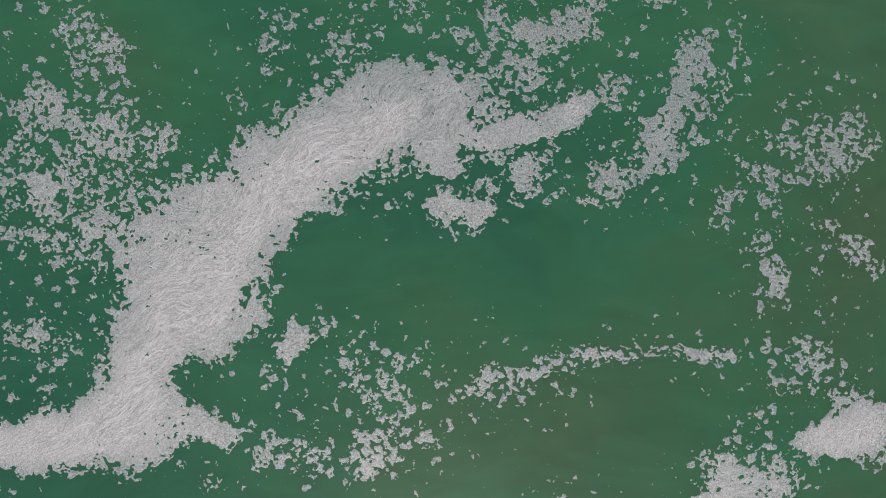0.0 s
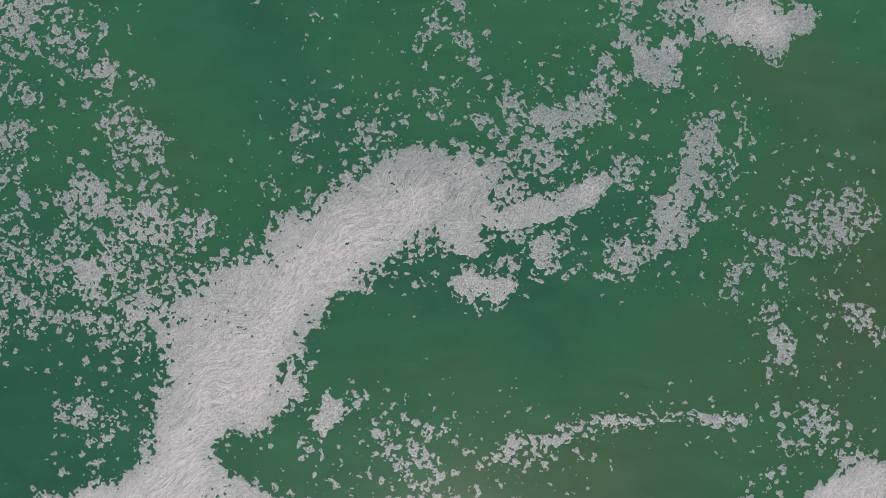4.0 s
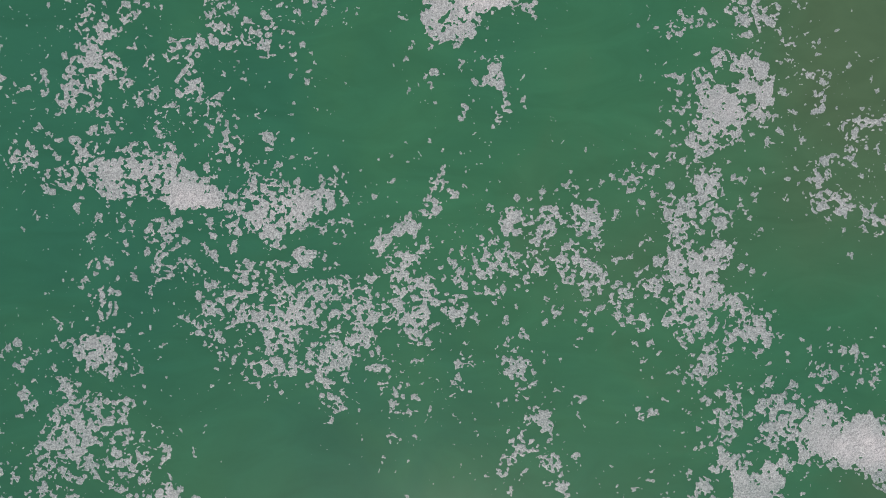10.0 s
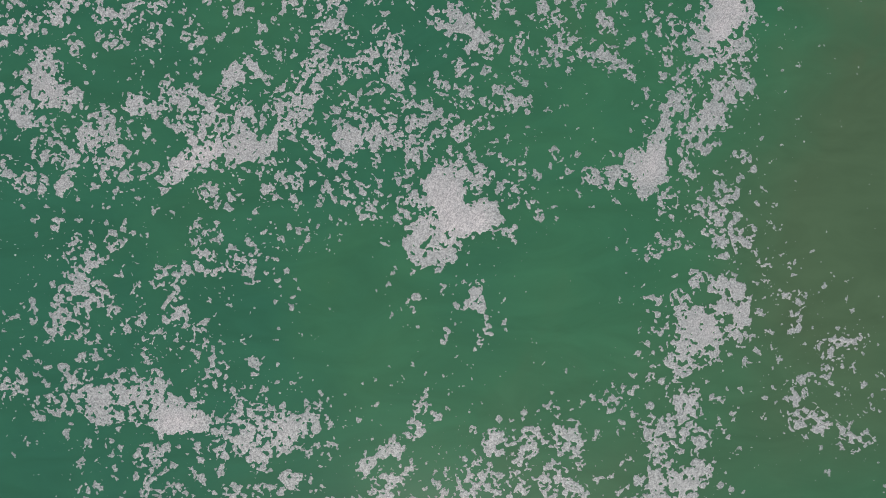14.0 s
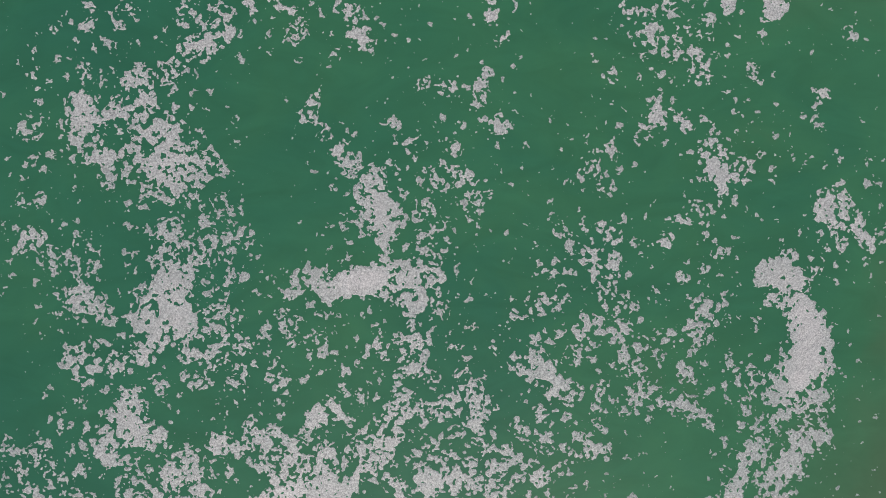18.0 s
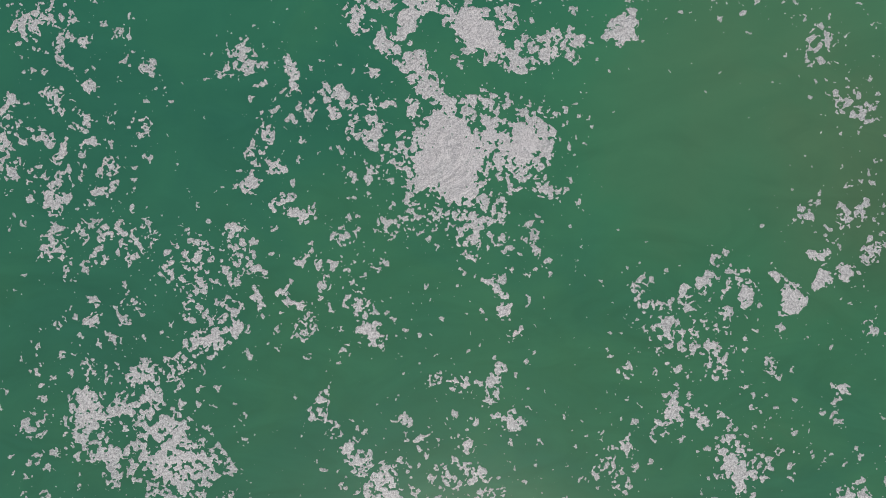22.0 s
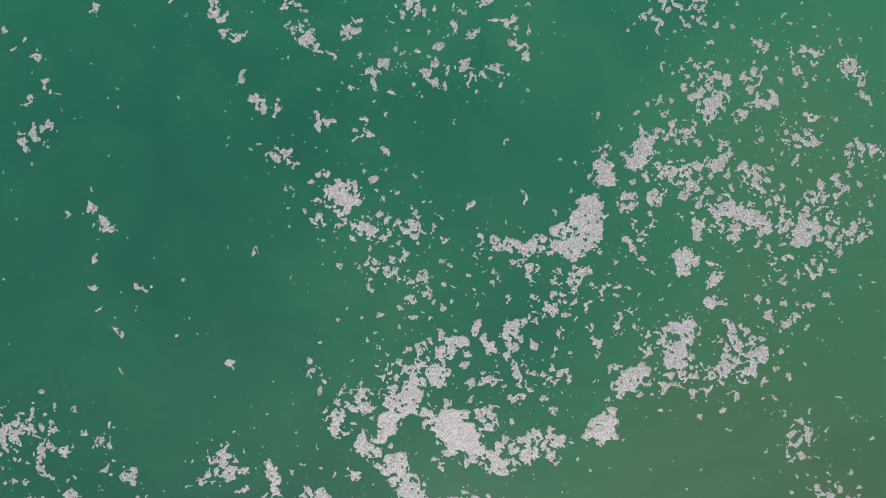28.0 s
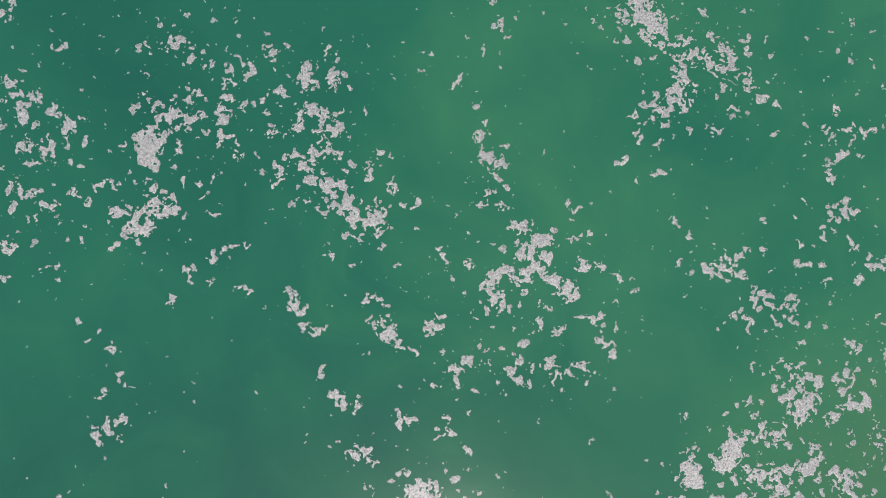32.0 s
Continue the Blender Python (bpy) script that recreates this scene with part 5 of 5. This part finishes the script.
# further north the flakes lie more apart
rounded = evened(0.7 * seeds(0.34, 1.1 * wx, 1.1 * wy) + 0.34 * lattice(0.38, 0.3) + 0.36 * lattice(0.2, 0.9) + 0.28 * lattice(0.12, 0.5) + 0.15 * lattice(0.8, 0.1))
grain = np.where(GY[:, None] + 14 * clumps > 68, rounded, ragged)
# where it is thinly strewn, fewer and larger flakes
apart = evened(0.9 * seeds(0.6, 1.3 * wx, 1.3 * wy) + 0.3 * lattice(0.4, 0.9) + 0.34 * lattice(0.22, 0.3) + 0.22 * lattice(0.12, 0.7))
grain = np.where(cover + 0.08 * clumps < 0.3, apart, grain)
excess = cover - grain
crumbs = evened(lattice(0.17, 0.6))
near = np.clip(cover * 0.16, 0, 0.013)
excess = np.maximum(excess, np.where(cover < 0.75, (near - crumbs) * 4, -1))
# pinholes in the thinner sheets
pits = evened(lattice(0.24, 0.35) + 0.5 * lattice(0.13, 0.9) + 0.35 * lattice(2.0, 0.2))
excess = np.where(pits > 0.94 + 0.04 * np.clip(cover, 0, 1) + 0.05 * np.clip(heaps, 0, 0.5), np.minimum(excess, (0.965 - pits) * 4), excess)
excess[0, :] = excess[-1, :] = excess[:, 0] = excess[:, -1] = -1
lumps = lattice(0.8, 0.3) + 0.6 * lattice(0.35, 0.9)
inside = excess > 0
# how deep inside the foam a place lies
breadth = blurred(blurred(inside.astype(np.float32), 26), 22)


def islands(mask):
    """A number for every connected island of the mask, by joining runs of cells row by row."""
    parent = []

    def root(k):
        while parent[k] != k:
            parent[k] = parent[parent[k]]
            k = parent[k]
        return k

    number = np.full(mask.shape, -1, np.int32)
    before = []
    for j in range(mask.shape[0]):
        row = np.diff(np.concatenate(([0], mask[j].astype(np.int8), [0])))
        runs, p = [], 0
        for a, b in zip(np.flatnonzero(row == 1), np.flatnonzero(row == -1)):
            k = len(parent)
            parent.append(k)
            while p < len(before) and before[p][1] < a:
                p += 1
            q = p
            while q < len(before) and before[q][0] <= b:
                parent[root(before[q][2])] = root(k)
                q += 1
            runs.append((a, b, k))
            number[j, a:b] = k
        before = runs
    roots = np.array([root(k) for k in range(len(parent))])
    number[mask] = roots[number[mask]]
    return number


# soft areas where the foam's colour is pulled to its greyer, darker ramp
greying = np.zeros((NY, NX), np.float32)


def greyed(amount, x, y, rx, ry):
    d = ((GX[None] - x) / rx) ** 2 + ((GY[:, None] - y) / ry) ** 2
    np.maximum(greying, (amount * np.exp(-d)).astype(np.float32), out=greying)


greyed(0.55, 18, 4.5, 9, 8)
greyed(0.5, -25, 7, 6, 9)
greyed(0.5, 2, 10.5, 14, 3.5)
greyed(0.3, 1, 6.5, 8, 3)
greyed(0.3, 3, 16, 18, 4)
greyed(0.3, 8, 45, 12, 6)
greyed(0.25, -16, 55, 12, 6)


# cells of the grid that hold foam, cut along the foam's edge
quad = inside[:-1, :-1] | inside[1:, :-1] | inside[:-1, 1:] | inside[1:, 1:]
number = islands(inside)
owner = np.maximum(np.maximum(number[:-1, :-1], number[1:, :-1]), np.maximum(number[:-1, 1:], number[1:, 1:]))
# an island's cells all take its own number where two islands touch at a corner
jj, ii = np.nonzero(quad)
who = owner[jj, ii]
counts = np.bincount(who, minlength=int(number.max()) + 1)
order = np.argsort(-counts)
order = order[counts[order] > 0]
largest = order[:300]


def foam_mesh(name, j, i, parent=None):
    """Marching squares over the cells (j, i): a low mound of foam whose rim meets the water."""
    # corners 0 to 3 and edges 4 to 7, anticlockwise from the low left corner
    cases = {1: (0, 4, 7), 2: (4, 1, 5), 3: (0, 1, 5, 7), 4: (5, 2, 6), 6: (4, 1, 2, 6), 7: (0, 1, 2, 6, 7), 8: (7, 6, 3), 9: (0, 4, 6, 3),
             11: (0, 1, 5, 6, 3), 12: (7, 5, 2, 3), 13: (0, 4, 5, 2, 3), 14: (4, 1, 2, 3, 7), 15: (0, 1, 2, 3), 5: (0, 4, 5, 2, 6, 7), 10: (4, 1, 5, 6, 3, 7)}
    off = ((0, 0), (0, 1), (1, 1), (1, 0))
    node = [(j + a) * NX + (i + b) for a, b in off]
    e = excess.ravel()
    val = [e[k] for k in node]
    code = sum((val[k] > 0).astype(int) << k for k in range(4))
    total = NX * NY
    edge = [node[0] + total, node[1] + 2 * total, node[3] + total, node[0] + 2 * total]
    ref = node + edge
    faces, used = [], []
    for c, ring in cases.items():
        pick = code == c
        if pick.any():
            block = np.stack([ref[k][pick] for k in ring], -1)
            faces.append(block)
            used.append(block.ravel())
    keys, back = np.unique(np.concatenate(used), return_inverse=True)
    kind, base = keys // total, keys % total
    bj, bi = base // NX, base % NX
    x, y = GX[bi].copy(), GY[bj].copy()
    ex = e[base]
    for k, stepto in ((1, 1), (2, NX)):
        m = kind == k
        a, b = e[base[m]], e[np.minimum(base[m] + stepto, total - 1)]
        f = np.clip(a / (a - b + 1e-9), 0.04, 0.96)
        if k == 1:
            x[m] += f * STEP
        else:
            y[m] += f * STEP
    rim = kind > 0
    body = np.where(rim, 0, np.clip(ex / 0.22, 0, 1))
    rise = np.where(rim, -0.003, 0.004 + 0.010 * body ** 0.9 + 0.003 * body * lumps.ravel()[base])
    broad = np.clip((breadth.ravel()[base] - 0.5) / 0.5, 0, 1)
    thick = np.clip(0.06 + 0.3 * (cover.ravel()[base] - 0.3) + np.where(rim, 0.22, 0.1 * body) + 0.26 * broad + 0.52 * np.clip((y - 20) / 45, 0, 1) + heaps.ravel()[base] - greying.ravel()[base], 0, 1)
    z = swell(x, y) + rise
    verts = np.stack((x, y, z), -1)
    mid = np.array(parent.location) if parent else verts.mean(0) * (1, 1, 0)
    mesh = bpy.data.meshes.new(name)
    sizes = np.concatenate([np.full(len(f), f.shape[1]) for f in faces])
    mesh.vertices.add(len(verts))
    mesh.vertices.foreach_set("co", (verts - mid).astype(np.float32).ravel())
    mesh.loops.add(int(sizes.sum()))
    mesh.loops.foreach_set("vertex_index", back.ravel().astype(np.int32))
    mesh.polygons.add(len(sizes))
    mesh.polygons.foreach_set("loop_start", np.concatenate(([0], np.cumsum(sizes)[:-1])).astype(np.int32))
    attr = mesh.attributes.new("thickness", "FLOAT", "POINT")
    attr.data.foreach_set("value", thick.astype(np.float32))
    attr = mesh.attributes.new("breadth", "FLOAT", "POINT")
    attr.data.foreach_set("value", broad.astype(np.float32))
    mesh.update(calc_edges=True)
    mesh.shade_smooth()
    mesh.materials.append(FOAM)
    ob = new(name, mesh)
    if parent:
        ob.parent = parent
    else:
        ob.location = mid
    return ob


def strand(parent, name, bands, seed):
    """One bright wrinkle of piled foam: a low ribbon along a wandering line on its raft, swelling and thinning as it goes."""
    r = random.Random(seed)
    (x, y), heading, length, bend = bands
    bm = bmesh.new()
    left, right, crest = [], [], []
    count = int(length / 0.09)
    phase = r.uniform(0, 6)
    for k in range(count):
        t = k / (count - 1)
        wide = (0.012 + 0.016 * r.random()) * math.sin(math.pi * t) ** 0.5 + 0.006
        heading += bend * 0.09 + 0.16 * math.sin(phase + 0.7 * k) * r.uniform(0.2, 1.3)
        x, y = x + 0.09 * math.cos(heading), y + 0.09 * math.sin(heading)
        nx, ny = -math.sin(heading) * wide, math.cos(heading) * wide
        z = float(swell(x, y))
        left.append(bm.verts.new((x + nx, y + ny, z + 0.013)))
        crest.append(bm.verts.new((x, y, z + 0.026)))
        right.append(bm.verts.new((x - nx, y - ny, z + 0.013)))
    for side in (left, right):
        for k in range(count - 1):
            ring = (side[k], side[k + 1], crest[k + 1], crest[k])
            bm.faces.new(ring if side is right else ring[::-1])
    bm.transform(Matrix.Translation(-parent.location))
    mesh = bpy.data.meshes.new(name)
    bm.to_mesh(mesh)
    bm.free()
    mesh.shade_smooth()
    mesh.materials.append(RIDGE)
    ob = new(name, mesh)
    ob.parent = parent
    return ob


def on_foam(x, y):
    i, j = int((x - X0) / STEP), int((y - Y0) / STEP)
    return 0 <= i < NX and 0 <= j < NY and deep[j, i]


core = blurred(inside.astype(np.float32), 6) > 0.88
core_number = islands(core)
deep = blurred(inside.astype(np.float32), 22) > 0.97


# the largest islands are things of their own
sort = np.argsort(who, kind="stable")
starts = np.searchsorted(who[sort], largest)
for k, a in zip(largest, starts):
    cells = sort[a:a + counts[k]]
    area = counts[k] * STEP * STEP
    depth = float(np.clip(excess[jj[cells], ii[cells]], 0, 1).mean())
    if area > 60:
        name, text, kindof = "foam_band", "broad wrinkled band of pale grey sea foam afloat on green water", "foam bands"
    elif area > 8:
        name, kindof = "foam_raft", "foam rafts"
        text = "thick pale pinkish-grey sea foam raft with ragged edges" if depth > 0.33 else "ragged grey sea foam raft full of water holes"
    else:
        name, kindof = "foam_patch", "foam patches"
        text = "small pale patch of sea foam with ragged edges" if area > 2.5 else "small scrap of grey sea foam drifting on green water"
    j, i = jj[cells], ii[cells]
    lumps_here = core_number[j, i]
    sizes = np.bincount(lumps_here + 1)
    sizes[0] = 0
    middles = [c - 1 for c in np.flatnonzero(sizes * STEP * STEP > 0.3)]
    heavy = np.isin(lumps_here, middles)
    if area < 1.5 or not middles or heavy.all():
        tagged(foam_mesh(name, j, i), text, "sea foam", kindof)
        continue
    # thick middles, a lacy fringe and the wrinkles on top move together
    raft = tagged(new(name), text, "sea foam", kindof)
    raft.location = (float(GX[i].mean()), float(GY[j].mean()), 0)
    for c in middles:
        tagged(foam_mesh("core", j[lumps_here == c], i[lumps_here == c], raft), "thick unbroken middle of the foam")
    tagged(foam_mesh("fringe", j[~heavy], i[~heavy], raft), "lacy broken edge of the foam", kind="stuff")
    px, py = GX[i[heavy]], GY[j[heavy]]
    spread = np.cov(px, py)
    lean = 0.5 * math.atan2(2 * spread[0, 1], spread[0, 0] - spread[1, 1])
    picker = random.Random(int(k))
    hj, hi = j[heavy], i[heavy]
    for n in range(min(420, int(heavy.sum() * STEP * STEP * 2.4))):
        c = picker.randrange(len(px))
        if picker.random() > 0.03 + 2.4 * max(0.0, float(heaps[hj[c], hi[c]]) - 0.2):
            continue
        x, y = float(px[c]), float(py[c])
        turn = lean + picker.gauss(0, 0.3)
        long, bend = picker.uniform(0.4, 1.7), picker.gauss(0, 0.4)
        ends = [(x + long * f * math.cos(turn + bend * long * f / 2), y + long * f * math.sin(turn + bend * long * f / 2)) for f in (0, 0.33, 0.66, 1)]
        if all(on_foam(*e) for e in ends):
            strand(raft, "wrinkle", ((x, y), turn, long, bend), picker.random())

rest = ~np.isin(who, largest)
tagged(foam_mesh("foam_flakes", jj[rest], ii[rest]), "countless small grey flakes and specks of sea foam", "sea foam", kind="stuff")
